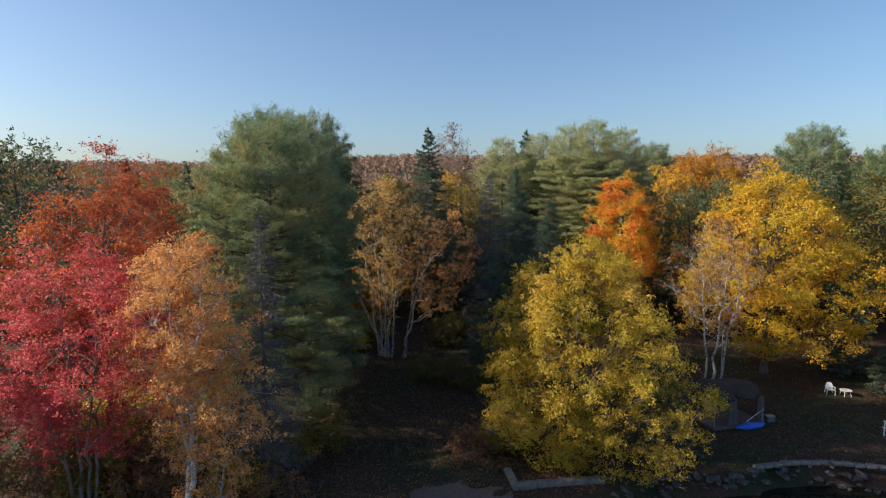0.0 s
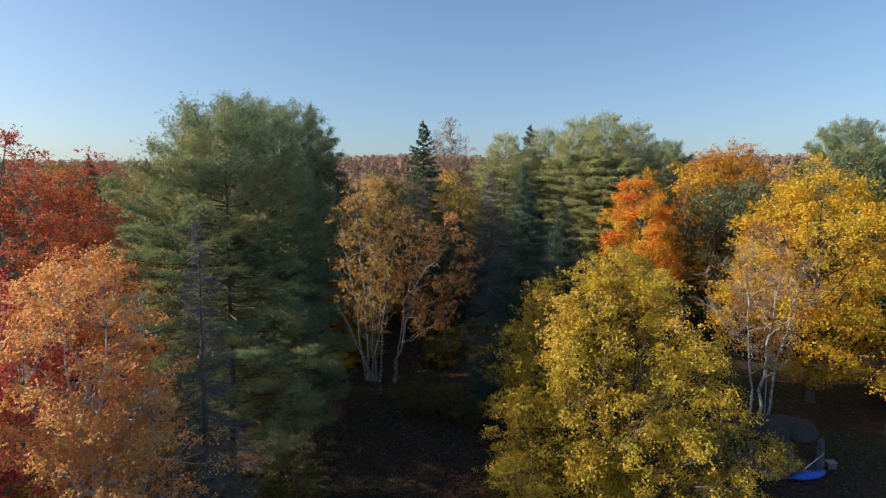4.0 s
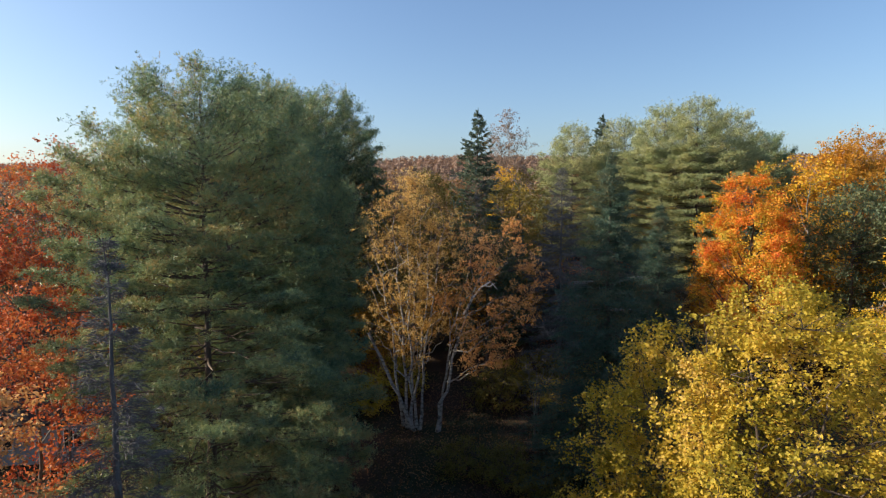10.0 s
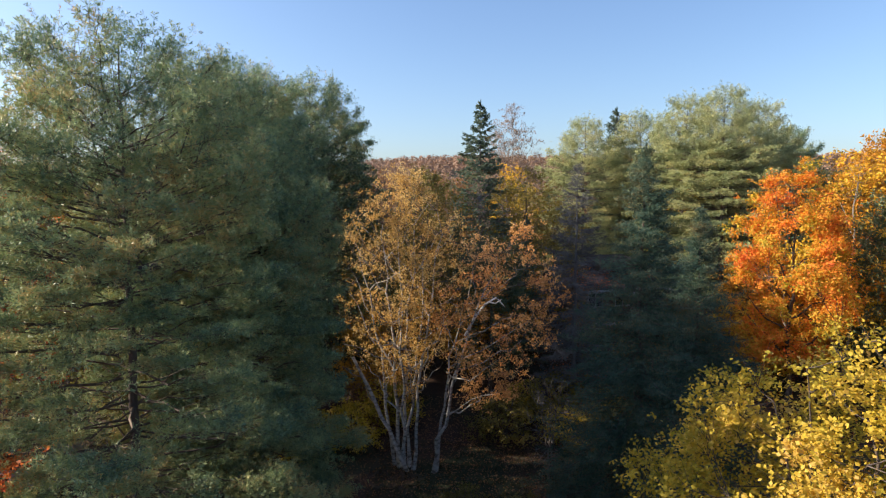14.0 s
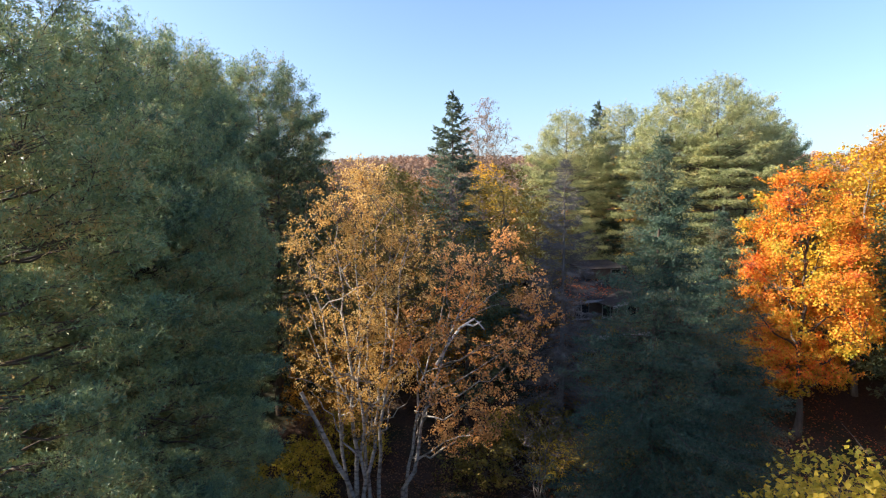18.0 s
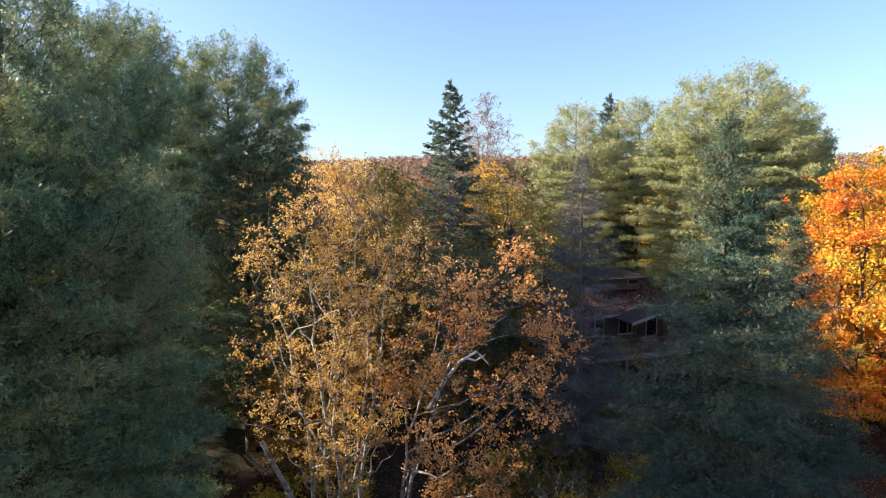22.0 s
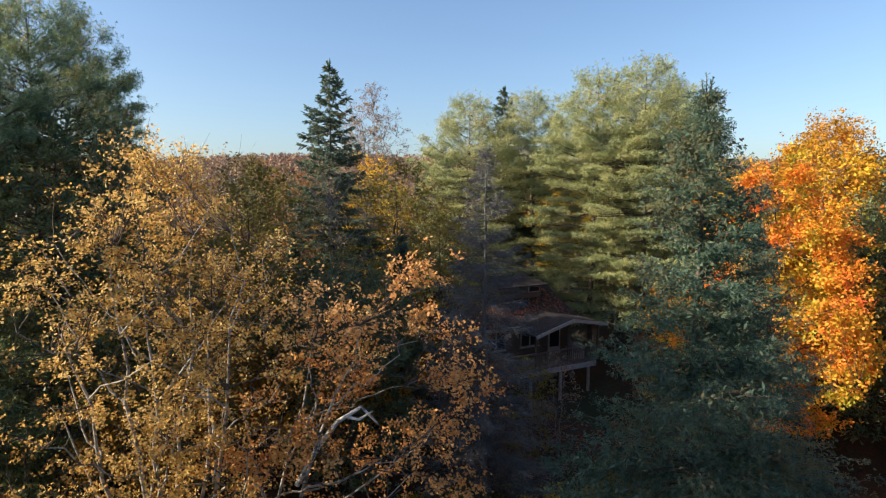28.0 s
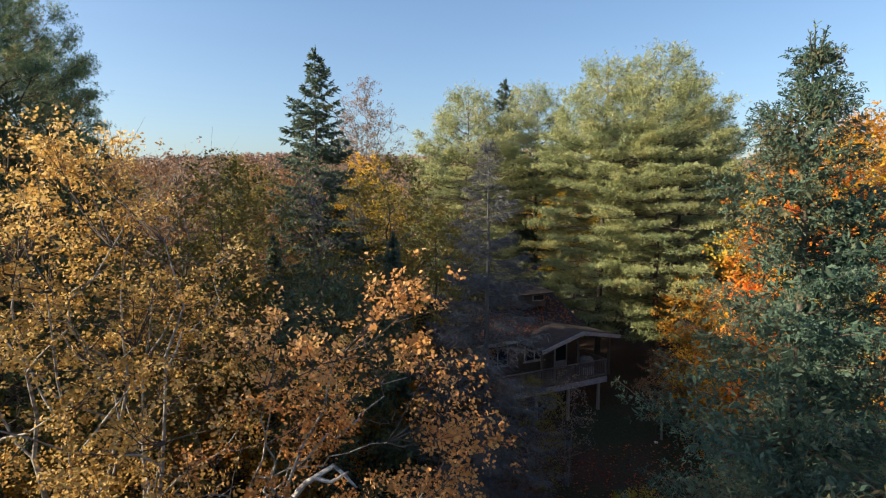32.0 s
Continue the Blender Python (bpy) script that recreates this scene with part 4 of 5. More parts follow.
# ---- plain materials ----
def plain(name, stops, scale=8.0, rough=0.7, metal=0.0, stretch=None, bump=0.2):
    m, nodes, links, bsdf = material(name)
    n = noise_node(nodes, links, scale, 6.0, stretch=stretch)
    r = ramp(nodes, stops)
    links.new(n.outputs["Fac"], r.inputs["Fac"]); links.new(r.outputs["Color"], bsdf.inputs["Base Color"])
    bsdf.inputs["Roughness"].default_value, bsdf.inputs["Metallic"].default_value = rough, metal
    bp = nodes.new("ShaderNodeBump"); bp.inputs["Strength"].default_value, bp.inputs["Distance"].default_value = bump, 0.02
    links.new(n.outputs["Fac"], bp.inputs["Height"]); links.new(bp.outputs["Normal"], bsdf.inputs["Normal"])
    return m


M_SIDING = plain("brown_siding", [(0.3, (0.055, 0.042, 0.034)), (0.7, (0.11, 0.085, 0.068))], 5, 0.8, stretch=(0.4, 0.4, 6))
M_SHINGLE = plain("roof_shingle", [(0.3, (0.022, 0.017, 0.017)), (0.6, (0.04, 0.03, 0.029)), (0.8, (0.075, 0.045, 0.034))], 4, 0.9, bump=0.6)
M_TRIM = plain("pale_trim", [(0.3, (0.22, 0.225, 0.24)), (0.7, (0.34, 0.345, 0.36))], 6, 0.6)
M_DECK = plain("weathered_deck", [(0.3, (0.09, 0.075, 0.066)), (0.7, (0.16, 0.135, 0.12))], 6, 0.8, stretch=(1, 1, 4))
M_POST = plain("grey_post", [(0.3, (0.2, 0.18, 0.16)), (0.7, (0.32, 0.3, 0.27))], 6, 0.8, stretch=(4, 4, 0.6))
M_STONE = plain("bank_stone", [(0.25, (0.03, 0.028, 0.026)), (0.55, (0.065, 0.06, 0.057)), (0.8, (0.14, 0.13, 0.125))], 3, 0.85, bump=0.8)
M_CONCRETE = plain("old_concrete", [(0.25, (0.09, 0.085, 0.08)), (0.7, (0.2, 0.19, 0.175))], 3, 0.9, bump=0.5)
M_WHITE = plain("white_plastic", [(0.2, (0.7, 0.7, 0.69)), (0.8, (0.82, 0.82, 0.81))], 4, 0.4, bump=0.03)
M_BLUE = plain("blue_tarpaulin", [(0.3, (0.015, 0.1, 0.5)), (0.7, (0.03, 0.17, 0.7))], 5, 0.35, bump=0.6)
M_CANVAS = plain("dark_canvas", [(0.3, (0.025, 0.018, 0.016)), (0.7, (0.06, 0.045, 0.038))], 7, 0.9, bump=0.5)
M_MESHCLOTH = plain("grey_cloth", [(0.3, (0.11, 0.105, 0.11)), (0.7, (0.2, 0.19, 0.195))], 5, 0.85, bump=0.5)
M_METAL = plain("dull_metal", [(0.3, (0.25, 0.25, 0.26)), (0.7, (0.45, 0.45, 0.46))], 9, 0.45, 0.8)
M_RUBBER = plain("black_rubber", [(0.3, (0.02, 0.02, 0.02)), (0.7, (0.04, 0.04, 0.04))], 9, 0.8)
M_GRAVEL = plain("gravel", [(0.25, (0.06, 0.048, 0.04)), (0.5, (0.13, 0.105, 0.09)), (0.75, (0.22, 0.19, 0.165))], 14, 0.95, bump=0.9)
M_BLUEWALL = plain("grey_blue_siding", [(0.3, (0.2, 0.22, 0.25)), (0.7, (0.3, 0.32, 0.35))], 5, 0.8, stretch=(0.4, 0.4, 6))
m_glass, nodes, links, bsdf = material("window_glass")
bsdf.inputs["Base Color"].default_value = (0.02, 0.025, 0.03, 1)
bsdf.inputs["Roughness"].default_value = 0.05
m_lamp, nodes, links, bsdf = material("milk_glass")
bsdf.inputs["Base Color"].default_value = (0.75, 0.75, 0.72, 1)
bsdf.inputs["Roughness"].default_value = 0.3


def part(name, bm, mat, parent, label=""):
    me = bpy.data.meshes.new(name)
    bm.to_mesh(me); bm.free()
    me.materials.append(mat)
    return child(name, me, parent, label)


def box(size, at=(0, 0, 0), bevel=0.01, turn=(0, 0, 0)):
    bm = bmesh.new()
    bmesh.ops.create_cube(bm, size=1, matrix=pose(*at, *turn) @ Matrix.Diagonal((*size, 1)))
    if bevel:
        bmesh.ops.bevel(bm, geom=bm.edges[:], offset=bevel, segments=1, affect="EDGES")
    return bm


def rod(a, b, r, r2=None, sides=10):
    a, b = Vector(a), Vector(b)
    bm = bmesh.new()
    m = Matrix.Translation((a + b) / 2) @ (b - a).to_track_quat("Z", "Y").to_matrix().to_4x4()
    bmesh.ops.create_cone(bm, cap_ends=True, segments=sides, radius1=r, radius2=r if r2 is None else r2, depth=(b - a).length, matrix=m)
    return bm


def slab(corners, thick):
    """A plate from its upper corners, thickened downwards along its normal."""
    bm = bmesh.new()
    top = [bm.verts.new(c) for c in corners]
    f = bm.faces.new(top)
    f.normal_update()
    n = f.normal if f.normal.z >= 0 else -f.normal
    low = [bm.verts.new(v.co - n * thick) for v in top]
    bm.faces.new(low[::-1])
    for i in range(len(top)):
        j = (i + 1) % len(top)
        bm.faces.new((top[i], low[i], low[j], top[j]))
    bmesh.ops.recalc_face_normals(bm, faces=bm.faces[:])
    return bm


def blob(r, seed, squash=(1, 1, 1), rough=0.3, div=2):
    bm = bmesh.new()
    bmesh.ops.create_icosphere(bm, subdivisions=div, radius=1)
    for v in bm.verts:
        k = 1 + rough * noise.noise(v.co * 1.4 + Vector((seed * 3.7, seed, 0)))
        v.co = Vector((v.co.x * squash[0], v.co.y * squash[1], v.co.z * squash[2])) * r * k
    return bm


# ---- lodge with its long deck ----
FLOOR = 5.85
lodge = new("lodge")
tagged(lodge, "dark brown wooden lodge with a shingled roof among the trees", "house")
lodge.matrix_world = pose(LODGE[0], LODGE[1], 0, 0, 0, LODGE[2])
BASE = 2.0
LEN = 7.6
part("foundation", box((LEN - 1, 6.6, FLOOR - BASE), (-LEN / 2 - 0.2, 6.0, (FLOOR + BASE) / 2), 0.02), M_SIDING, lodge, "dark boarded skirting below the floor")
wall_front = part("wall", box((LEN, 0.2, 2.4), (-LEN / 2, 2.5, FLOOR + 1.2), 0), M_SIDING, lodge)
part("wall", box((LEN, 0.2, 2.4), (-LEN / 2, 9.3, FLOOR + 1.2), 0), M_SIDING, lodge)
for x in (-0.1, -LEN + 0.1):
    bm = bmesh.new()
    ring = [(2.6, FLOOR), (9.2, FLOOR), (9.2, FLOOR + 2.3), (5.9, FLOOR + 4.0), (2.6, FLOOR + 2.3)]
    a = [bm.verts.new((x - 0.1, y, z)) for y, z in ring]
    b = [bm.verts.new((x + 0.1, y, z)) for y, z in ring]
    bm.faces.new(a[::-1]); bm.faces.new(b)
    for i in range(5):
        j = (i + 1) % 5
        bm.faces.new((a[i], a[j], b[j], b[i]))
    bmesh.ops.recalc_face_normals(bm, faces=bm.faces[:])
    part("gable_wall", bm, M_SIDING, lodge)
roof_front = part("roof", slab([(-LEN - 0.4, 1.9, FLOOR + 2.25), (0.4, 1.9, FLOOR + 2.25), (0.4, 5.9, FLOOR + 4.25), (-LEN - 0.4, 5.9, FLOOR + 4.25)], 0.12), M_SHINGLE, lodge, "brown shingled roof dusted with fallen leaves")
part("roof", slab([(-LEN - 0.4, 5.9, FLOOR + 4.25), (0.4, 5.9, FLOOR + 4.25), (0.4, 9.9, FLOOR + 2.25), (-LEN - 0.4, 9.9, FLOOR + 2.25)], 0.12), M_SHINGLE, lodge)
part("ridge_cap", box((LEN + 0.8, 0.3, 0.06), (-LEN / 2, 5.9, FLOOR + 4.26), 0.02), M_SHINGLE, lodge)
part("fascia", box((LEN + 0.8, 0.04, 0.18), (-LEN / 2, 1.88, FLOOR + 2.17), 0.005), M_TRIM, lodge, "pale eaves board")
# raised clerestory on the ridge
part("clerestory", box((3.4, 2.4, 0.9), (-3.0, 5.2, FLOOR + 4.0), 0.01), M_SIDING, lodge)
part("roof", slab([(-5.1, 3.6, FLOOR + 4.45), (-0.9, 3.6, FLOOR + 4.45), (-0.9, 6.8, FLOOR + 4.75), (-5.1, 6.8, FLOOR + 4.75)], 0.1), M_SHINGLE, lodge, "small raised roof with rusty leaves")
w = part("window", box((0.9, 0.06, 0.4), (-1.9, 3.97, FLOOR + 4.12), 0.01), M_TRIM, lodge)
part("pane", box((0.78, 0.03, 0.3), (-1.9, 3.93, FLOOR + 4.12), 0.004), m_glass, w)
# porch gable over the deck end
part("porch_roof", slab([(-4.9, -0.3, FLOOR + 2.1), (-2.1, -0.3, FLOOR + 2.85), (-2.1, 4.2, FLOOR + 2.85), (-4.9, 4.2, FLOOR + 2.1)], 0.1), M_SHINGLE, lodge)
part("porch_roof", slab([(-2.1, -0.3, FLOOR + 2.85), (0.7, -0.3, FLOOR + 2.35), (0.7, 4.2, FLOOR + 2.35), (-2.1, 4.2, FLOOR + 2.85)], 0.1), M_SHINGLE, lodge)
part("barge_board", slab([(-4.95, -0.36, FLOOR + 2.14), (-2.1, -0.36, FLOOR + 2.9), (-2.1, -0.31, FLOOR + 2.9), (-4.95, -0.31, FLOOR + 2.14)], 0.2), M_TRIM, lodge, "pale barge board")
part("barge_board", slab([(-2.1, -0.36, FLOOR + 2.9), (0.75, -0.36, FLOOR + 2.4), (0.75, -0.31, FLOOR + 2.4), (-2.1, -0.31, FLOOR + 2.9)], 0.2), M_TRIM, lodge, "pale barge board")
for x in (-4.6, -2.1, 0.3):
    part("porch_post", box((0.13, 0.13, 2.2), (x, 0.1, FLOOR + 1.1), 0.01), M_SIDING, lodge)
d = part("door", box((1.0, 0.06, 2.05), (-1.4, 2.36, FLOOR + 1.03), 0.01), M_TRIM, lodge)
part("pane", box((0.76, 0.03, 1.5), (-1.4, 2.33, FLOOR + 1.25), 0.004), m_glass, d)
part("handle", rod((-1.0, 2.3, FLOOR + 1.0), (-1.0, 2.3, FLOOR + 1.16), 0.015), M_METAL, d)
for x, ww in ((-3.4, 1.4), (-6.0, 1.4)):
    win = part("window", box((ww, 0.08, 1.25), (x, 2.37, FLOOR + 1.35), 0.01), M_TRIM, lodge, "pale framed window")
    for k in (-1, 1):
        part("pane", box((ww / 2 - 0.1, 0.03, 1.07), (x + k * ww / 4, 2.325, FLOOR + 1.35), 0.004), m_glass, win)
    part("sill", box((ww + 0.16, 0.14, 0.05), (x, 2.33, FLOOR + 0.7), 0.008), M_TRIM, win)

rng = np.random.default_rng(12)
n = 900
u = rng.uniform(-LEN, 0.2, n); w = rng.beta(1.6, 1.6, n) * 3.8 + 1.95
pts = np.stack([u, w, FLOOR + 2.27 + (w - 1.9) * 0.5], 1)
v, f = blades(rng, pts, rng.normal(0, 0.25, pts.shape) + np.array([0, -0.45, 0.9]), 0.12, 0.09)
litter = tagged(new("roof_leaves", raw_mesh("roof_leaves", v, f, LEAF["scarlet"])), "rusty fallen leaves lying on the lodge roof", "leaves", kind="stuff")
litter.matrix_world = lodge.matrix_world

deck = new("deck")
tagged(deck, "raised weathered timber deck with a slatted railing", "deck")
deck.matrix_world = lodge.matrix_world
for i in range(14):
    part("deck_board", box((LEN, 0.145, 0.04), (-LEN / 2, 0.08 + i * 0.165, FLOOR - 0.02), 0.004), M_DECK, deck)
part("fascia_beam", box((LEN + 0.1, 0.06, 0.32), (-LEN / 2, -0.05, FLOOR - 0.2), 0.008), M_TRIM, deck, "pale painted edge beam")
part("fascia_beam", box((0.06, 2.3, 0.32), (0.03, 1.15, FLOOR - 0.2), 0.008), M_TRIM, deck)
for x in np.arange(-LEN + 0.4, 0.1, 2.26):
    part("post", box((0.15, 0.15, 4.6), (float(x), 0.12, FLOOR - 2.3), 0.01), M_POST, deck)
    part("joist", box((0.05, 2.2, 0.2), (float(x) + 0.15, 1.15, FLOOR - 0.16), 0.005), M_DECK, deck)
for x in np.arange(-LEN, 0.2, 1.9):
    part("rail_post", box((0.09, 0.09, 1.02), (float(min(x, 0)), 0.0, FLOOR + 0.5), 0.008), M_DECK, deck)
part("handrail", box((LEN + 0.1, 0.12, 0.045), (-LEN / 2, 0.0, FLOOR + 0.98), 0.008), M_DECK, deck)
part("bottom_rail", box((LEN, 0.05, 0.07), (-LEN / 2, 0.0, FLOOR + 0.1), 0.006), M_DECK, deck)
part("handrail", box((0.12, 2.4, 0.045), (0.0, 1.2, FLOOR + 0.98), 0.008), M_DECK, deck)
part("bottom_rail", box((0.05, 2.4, 0.07), (0.0, 1.2, FLOOR + 0.1), 0.006), M_DECK, deck)
bal = part("baluster", box((0.04, 0.04, 0.86), (0, 0, 0), 0.004), M_DECK, deck)
bal.location = (-0.1, 0, FLOOR + 0.54)
for i in range(63):
    b = bal.copy(); scene.collection.objects.link(b)
    b.location = (-0.25 - i * 0.151, 0, FLOOR + 0.54) if i < 48 else (0, 0.16 + (i - 48) * 0.15, FLOOR + 0.54)

grill = new("covered_grill")
tagged(grill, "barbecue grill under a pale cover on the deck", "grill")
gm = lodge.matrix_world @ Vector((-0.9, 0.75, FLOOR))
grill.location = gm
bm = blob(0.55, 3, (1.0, 0.7, 0.75), 0.12)
for v in bm.verts:
    v.co.z = max(v.co.z + 0.72, 0.3)
part("cover", bm, M_MESHCLOTH, grill, "pale grey cloth cover")
part("cart", box((0.9, 0.5, 0.5), (0, 0, 0.27), 0.02), M_METAL, grill)

lamp_post = new("garden_lamp")
tagged(lamp_post, "small black garden lamp post with a white globe", "lamp")
lamp_post.location = (16.0, 70.0, at_ground(16.0, 70.0))
part("pole", rod((0, 0, 0), (0, 0, 1.7), 0.035), M_RUBBER, lamp_post)
part("globe", blob(0.12, 1, (1, 1, 1), 0.0), m_lamp, lamp_post, "white glass globe")

# ---- cabin behind the maples ----
cabin = new("cabin")
tagged(cabin, "small grey-blue cabin half hidden by maples", "house")
cabin.matrix_world = pose(-26.5, 50, at_ground(-26.5, 50), 0, 0, 12)
part("wall", box((7, 0.2, 2.6), (0, -2.4, 1.3), 0), M_BLUEWALL, cabin)
part("wall", box((7, 0.2, 2.6), (0, 2.4, 1.3), 0), M_BLUEWALL, cabin)
for x in (-3.4, 3.4):
    part("wall", box((0.2, 4.6, 2.6), (x, 0, 1.3), 0), M_BLUEWALL, cabin)
part("roof", slab([(-3.9, -2.9, 2.5), (3.9, -2.9, 2.5), (3.9, 0, 3.9), (-3.9, 0, 3.9)], 0.12), M_SHINGLE, cabin)
part("roof", slab([(-3.9, 0, 3.9), (3.9, 0, 3.9), (3.9, 2.9, 2.5), (-3.9, 2.9, 2.5)], 0.12), M_SHINGLE, cabin)
for x in (-2, 1.8):
    win = part("window", box((1.1, 0.08, 1.2), (x, -2.52, 1.5), 0.01), M_WHITE, cabin, "white framed window")
    for k in (-1, 1):
        part("pane", box((0.44, 0.03, 1.04), (x + k * 0.26, -2.565, 1.5), 0.004), m_glass, win)

# ---- lawn furniture and shore ----
def garden_chair(x, y, turn):
    root = new("garden_chair")
    tagged(root, "white plastic garden armchair on the lawn", "chair")
    bm = bmesh.new()
    bmesh.ops.create_grid(bm, x_segments=4, y_segments=4, size=0.24)
    for v in bm.verts:
        v.co.z = 0.4 - 0.03 * (1 - (v.co.x / 0.24) ** 2) + 0.05 * v.co.y
    r = bmesh.ops.extrude_face_region(bm, geom=bm.faces[:])
    bmesh.ops.translate(bm, verts=[g for g in r["geom"] if isinstance(g, bmesh.types.BMVert)], vec=(0, 0, 0.03))
    part("seat", bm, M_WHITE, root)
    bm = bmesh.new()
    bmesh.ops.create_grid(bm, x_segments=6, y_segments=6, size=0.25)
    for v in bm.verts:
        u, w = v.co.x / 0.25, v.co.y / 0.25
        v.co = Vector((u * (0.24 - 0.05 * max(w, 0) ** 2), -0.22 - 0.1 * (w + 1) / 2 + 0.04 * u * u, 0.66 + 0.24 * w - 0.05 * u * u * max(w, 0)))
    r = bmesh.ops.extrude_face_region(bm, geom=bm.faces[:])
    bmesh.ops.translate(bm, verts=[g for g in r["geom"] if isinstance(g, bmesh.types.BMVert)], vec=(0, -0.03, 0))
    part("backrest", bm, M_WHITE, root)
    for sx in (-1, 1):
        part("armrest", box((0.06, 0.5, 0.03), (sx * 0.28, -0.02, 0.62), 0.01), M_WHITE, root)
        part("leg", rod((sx * 0.3, 0.27, 0), (sx * 0.27, 0.22, 0.62), 0.025), M_WHITE, root)
        part("leg", rod((sx * 0.27, -0.3, 0), (sx * 0.25, -0.22, 0.62), 0.025), M_WHITE, root)
    root.matrix_world = pose(x, y, at_ground(x, y, 0.02), 0, 0, turn)
    return root


garden_chair(31.4, 46.3, 165)
table = new("side_table")
tagged(table, "low white plastic side table beside the chair", "table")
bm = bmesh.new()
bmesh.ops.create_cone(bm, cap_ends=True, segments=28, radius1=0.42, radius2=0.44, depth=0.04, matrix=pose(0, 0, 0.47))
part("tabletop", bm, M_WHITE, table)
for a in range(4):
    c, s_ = math.cos(a * 1.571 + 0.785), math.sin(a * 1.571 + 0.785)
    part("leg", rod((c * 0.4, s_ * 0.4, 0), (c * 0.3, s_ * 0.3, 0.46), 0.025), M_WHITE, table)
table.location = (32.4, 45.9, at_ground(32.4, 45.9, 0.02))

canopy = new("canopy_shelter")
tagged(canopy, "dark sagging canopy shelter with grey curtains on a timber platform", "shelter")
canopy.matrix_world = pose(20.6, 41.6, at_ground(20.6, 41.6, 0.02), 0, 0, 12)
part("platform", box((4.2, 3.4, 0.18), (0, 0, 0.1), 0.02), M_DECK, canopy)
for lx, seed in ((-1.0, 1), (0.9, 2)):
    bm = blob(1.45, seed, (1.0, 1.15, 0.55), 0.2, 3)
    for v in bm.verts:
        v.co += Vector((lx, 0, 2.15))
        if v.co.z < 2.0:
            v.co.z = 2.0 + 0.12 * math.sin(v.co.x * 5 + v.co.y * 4)
    part("roof_fabric", bm, M_CANVAS, canopy, "dark brown sagging fabric roof")
for sx in (-1, 1):
    for sy in (-1, 1):
        part("pole", rod((sx * 1.95, sy * 1.5, 0.18), (sx * 1.85, sy * 1.4, 2.15), 0.035), M_METAL, canopy)
for cx, cw in ((-0.5, 0.75), (1.75, 0.6)):
    bm = bmesh.new()
    bmesh.ops.create_grid(bm, x_segments=14, y_segments=6, size=0.5)
    for v in bm.verts:
        u, w = v.co.x, v.co.y + 0.5
        v.co = Vector((cx + u * cw * (1.15 - 0.45 * w), -1.5 + 0.07 * math.sin(u * 26), 0.2 + 1.9 * w))
    r = bmesh.ops.extrude_face_region(bm, geom=bm.faces[:])
    bmesh.ops.translate(bm, verts=[g for g in r["geom"] if isinstance(g, bmesh.types.BMVert)], vec=(0, 0.02, 0))
    part("curtain", bm, M_MESHCLOTH, canopy, "tied grey mesh curtain")
part("brace", rod((0.6, -1.55, 0.4), (2.0, -1.5, 1.2), 0.03), M_WHITE, canopy)
tarp = new("blue_tarp")
tagged(tarp, "bright blue tarpaulin rolled along the platform edge", "tarp")
bm = blob(1.0, 7, (1.45, 0.42, 0.28), 0.25, 3)
for v in bm.verts:
    v.co.z = max(v.co.z, -0.2)
part("sheet", bm, M_BLUE, tarp)
tarp.matrix_world = pose(21.7, 39.95, at_ground(21.7, 39.95) + 0.22, 0, 0, 18) @ Matrix.Scale(0.85, 4)
crate = new("storage_box")
tagged(crate, "grey plastic storage box beside the shelter", "box")
part("body", box((0.55, 0.45, 0.4), (0, 0, 0.2), 0.03), M_MESHCLOTH, crate)
part("lid", box((0.6, 0.5, 0.06), (0, 0, 0.43), 0.02), M_TRIM, crate)
crate.location = (23.6, 41.0, at_ground(23.6, 41.0, 0.02))
pole = new("flag_pole")
tagged(pole, "thin pale pole standing behind the shelter", "pole")
part("shaft", rod((0, 0, 0), (0, 0, 5.2), 0.045, 0.03), M_TRIM, pole)
part("cap", blob(0.06, 1, (1, 1, 1), 0), M_TRIM, pole).location = (0, 0, 5.22)
pole.location = (22.6, 46.5, at_ground(22.6, 46.5))

trailer = new("boat_trailer")
tagged(trailer, "small trailer under a crumpled blue tarpaulin", "trailer")
bm = blob(1.0, 4, (1.15, 0.6, 0.36), 0.45, 3)
for v in bm.verts:
    v.co.z = max(v.co.z, -0.15) + 0.6
part("tarp_cover", bm, M_BLUE, trailer, "crumpled blue tarpaulin cover")
part("frame", box((2.6, 0.9, 0.1), (0.2, 0, 0.4), 0.02), M_METAL, trailer)
part("drawbar", rod((1.4, 0, 0.4), (2.4, 0, 0.35), 0.04), M_METAL, trailer)
for sy in (-0.55, 0.55):
    wheel = part("wheel", rod((1.0, sy - 0.08, 0.27), (1.0, sy + 0.08, 0.27), 0.27, sides=24), M_RUBBER, trailer)
    part("rim", rod((1.0, sy - 0.09, 0.27), (1.0, sy + 0.09, 0.27), 0.15, sides=20), M_WHITE, wheel, "white wheel rim")
trailer.matrix_world = pose(4.1, 38.2, at_ground(4.1, 38.2, 0.0), 0, 0, -12)

stair = new("dock_stair")
tagged(stair, "white railed steps with blue treads going down to the water", "stairs")
for k in range(4):
    part("tread", box((0.9, 0.32, 0.05), (0, -k * 0.3, 0.15 - k * 0.18), 0.008), M_BLUE if k == 0 else M_MESHCLOTH, stair)
for sx in (-0.5, 0.5):
    for yy in (0.2, -1.0):
        part("rail_post", box((0.07, 0.07, 1.5), (sx, yy, 0.35), 0.006), M_WHITE, stair)
    part("rail", box((0.06, 1.4, 0.07), (sx, -0.4, 1.05), 0.006), M_WHITE, stair)
    part("rail", box((0.06, 1.4, 0.07), (sx, -0.4, 0.6), 0.006), M_WHITE, stair)
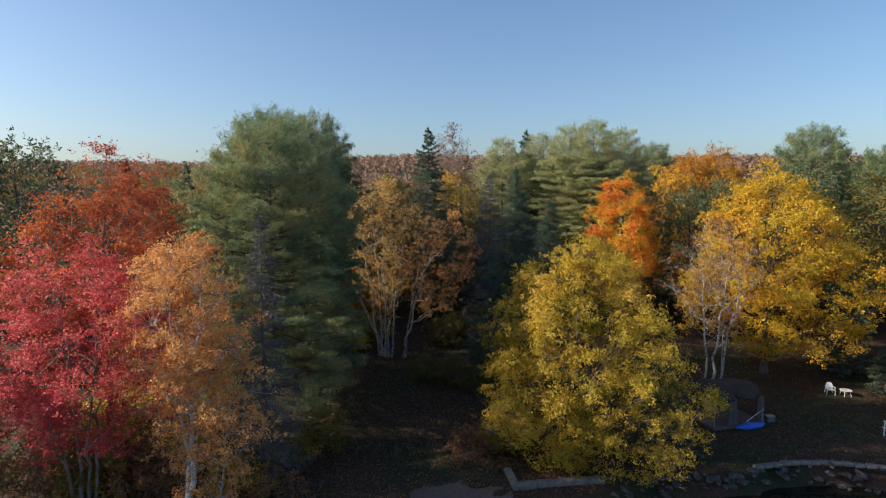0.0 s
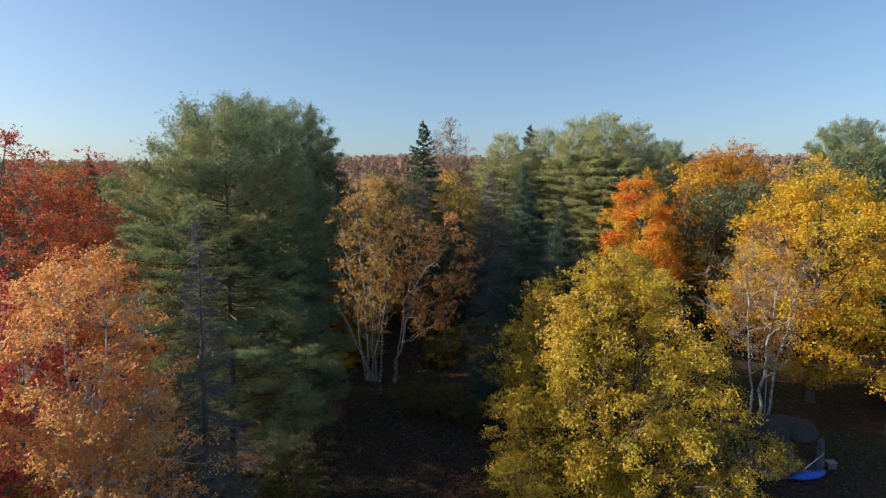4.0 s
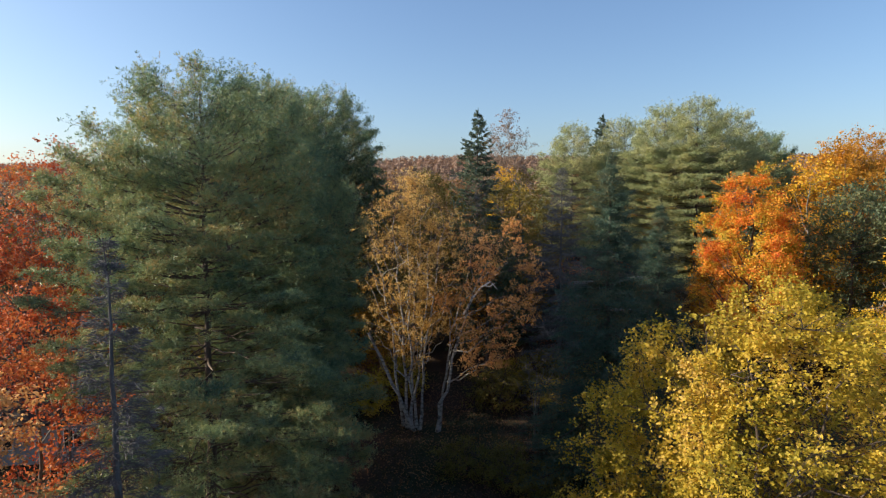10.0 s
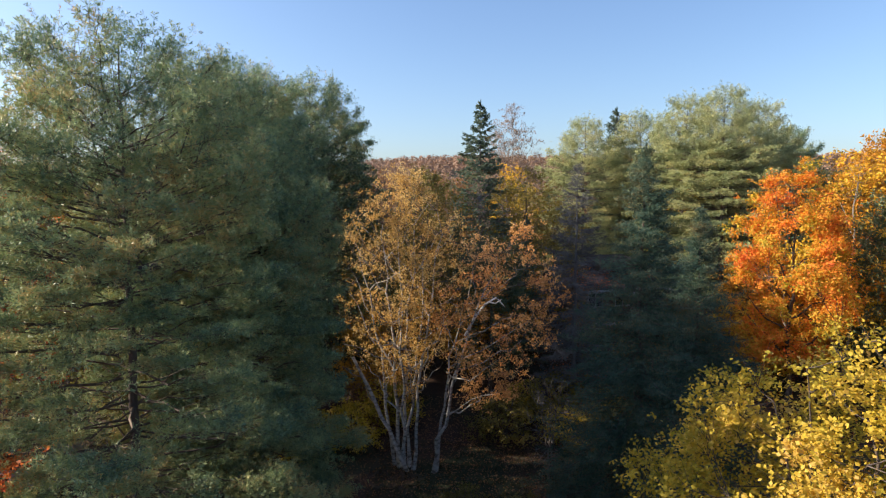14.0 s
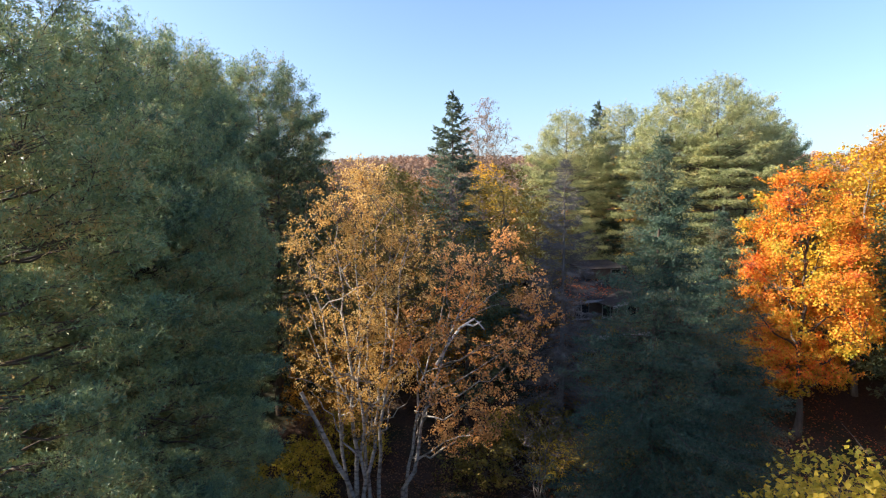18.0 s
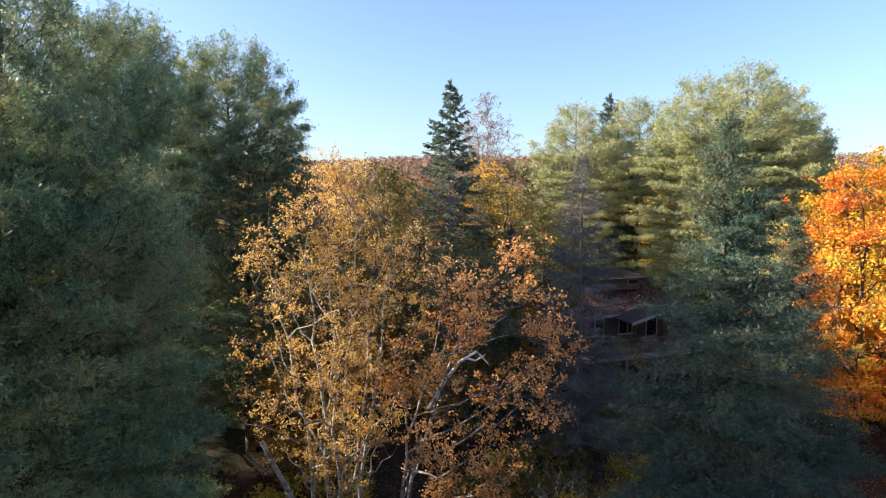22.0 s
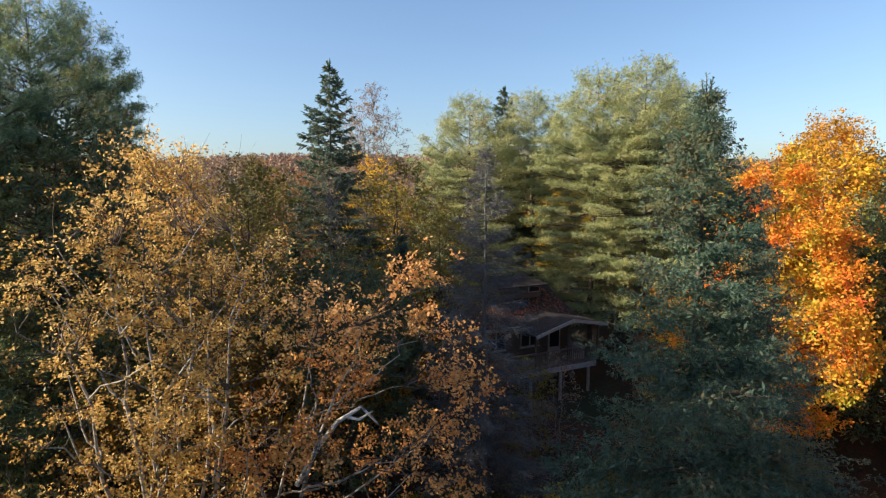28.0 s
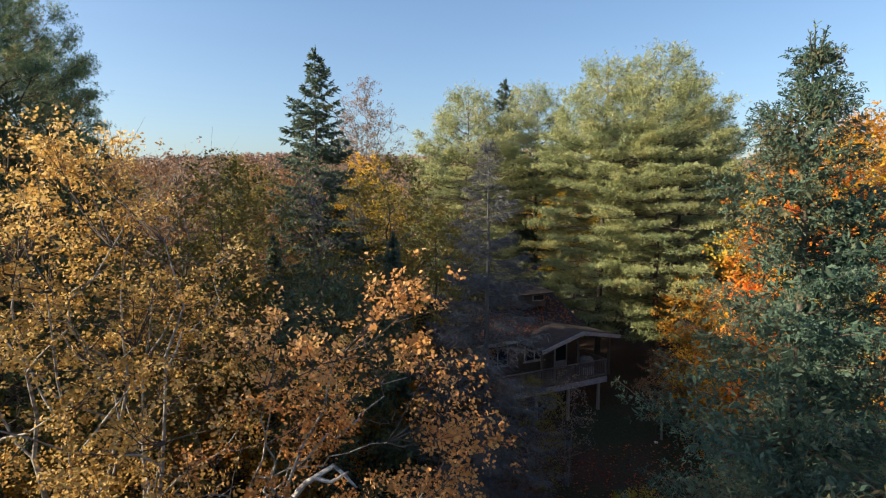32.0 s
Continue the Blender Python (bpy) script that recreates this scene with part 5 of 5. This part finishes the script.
stair.matrix_world = pose(29.9, 37.9, at_ground(29.9, 37.9, 0.0), 0, 0, 65)

rr, aa = np.meshgrid(np.linspace(0.0, 1.0, 12), np.linspace(0, 2 * np.pi, 41)[:-1])
edge = 1 + 0.16 * np.sin(3 * aa + 0.5) + 0.1 * np.sin(7 * aa + 2)
px2, py2 = 1.2 + 2.9 * rr * edge * np.cos(aa), 29.3 + 2.9 * rr * edge * np.sin(aa)
gi = np.arange(480).reshape(40, 12)
gj = np.roll(gi, -1, axis=0)
gravel_mesh = raw_mesh("gravel_path", np.stack([px2, py2, ground_z(px2, py2) + 0.05 * (1 - rr ** 2) - 0.005], -1).reshape(-1, 3), np.stack([gi[:, :-1], gi[:, 1:], gj[:, 1:], gj[:, :-1]], -1).reshape(-1, 4), M_GRAVEL, True)
tagged(new("gravel_path", gravel_mesh), "worn gravel landing at the bank", "path", kind="structure")

sill_wall = new("concrete_edging")
tagged(sill_wall, "low cracked concrete edging along the bank", "wall")
for k in range(5):
    part("block", box((0.98, 0.5, 0.9), (0.5 + k * 1.0, 0, -0.42 + 0.02 * (k % 2)), 0.05, (0, 0, (k % 3 - 1) * 1.5)), M_CONCRETE, sill_wall)
part("block", box((0.45, 2.2, 0.8), (-0.2, 0.9, -0.4), 0.05), M_CONCRETE, sill_wall)
sill_wall.matrix_world = pose(4.3, 31.6, 0.02, 0, 0, 8)

stone_meshes = []
for k in range(6):
    bm = blob(0.5, 20 + k, (1.25, 0.8, 0.5), 0.55, 2)
    me = bpy.data.meshes.new("stone"); bm.to_mesh(me); bm.free(); me.materials.append(M_STONE)
    stone_meshes.append(me)
bank = new("stone_bank")
tagged(bank, "tumbled stone bank along the dark water", "stone bank")
rng = np.random.default_rng(9)
for k in range(230):
    x = rng.uniform(9.5, 34)
    edge = 31.4 + 1.7 * float(smooth(8, 14, x)) + 1.3 * math.exp(-((x - 22.5) / 4.5) ** 2)
    d = rng.uniform(-1.9, -0.1)
    st = child("stone", stone_meshes[k % 6], bank)
    st.matrix_world = Matrix.LocRotScale((x, edge + d, float(ground_z(x, edge + d)) + 0.08), Euler((rng.uniform(-0.3, 0.3), rng.uniform(-0.3, 0.3), rng.uniform(0, 6.28))), Vector((1, 1, 1)) * rng.uniform(0.22, 0.62))
coping = new("stone_coping")
tagged(coping, "pale flat coping stones curving along the lawn edge", "wall")
for k in range(22):
    x = 19.0 + k * 0.62
    edge = 31.4 + 1.7 * float(smooth(8, 14, x)) + 1.3 * math.exp(-((x - 22.5) / 4.5) ** 2)
    e2 = 31.4 + 1.7 * float(smooth(8, 14, x + 0.3)) + 1.3 * math.exp(-((x + 0.3 - 22.5) / 4.5) ** 2)
    st = part("coping_stone", box((0.6, 0.42, 0.22), (0, 0, 0), 0.05), M_CONCRETE, coping)
    st.matrix_world = pose(x, edge + 0.1, -0.14 + rng.uniform(-0.03, 0.03), 0, 0, math.degrees(math.atan2(e2 - edge, 0.3)) + rng.uniform(-4, 4))
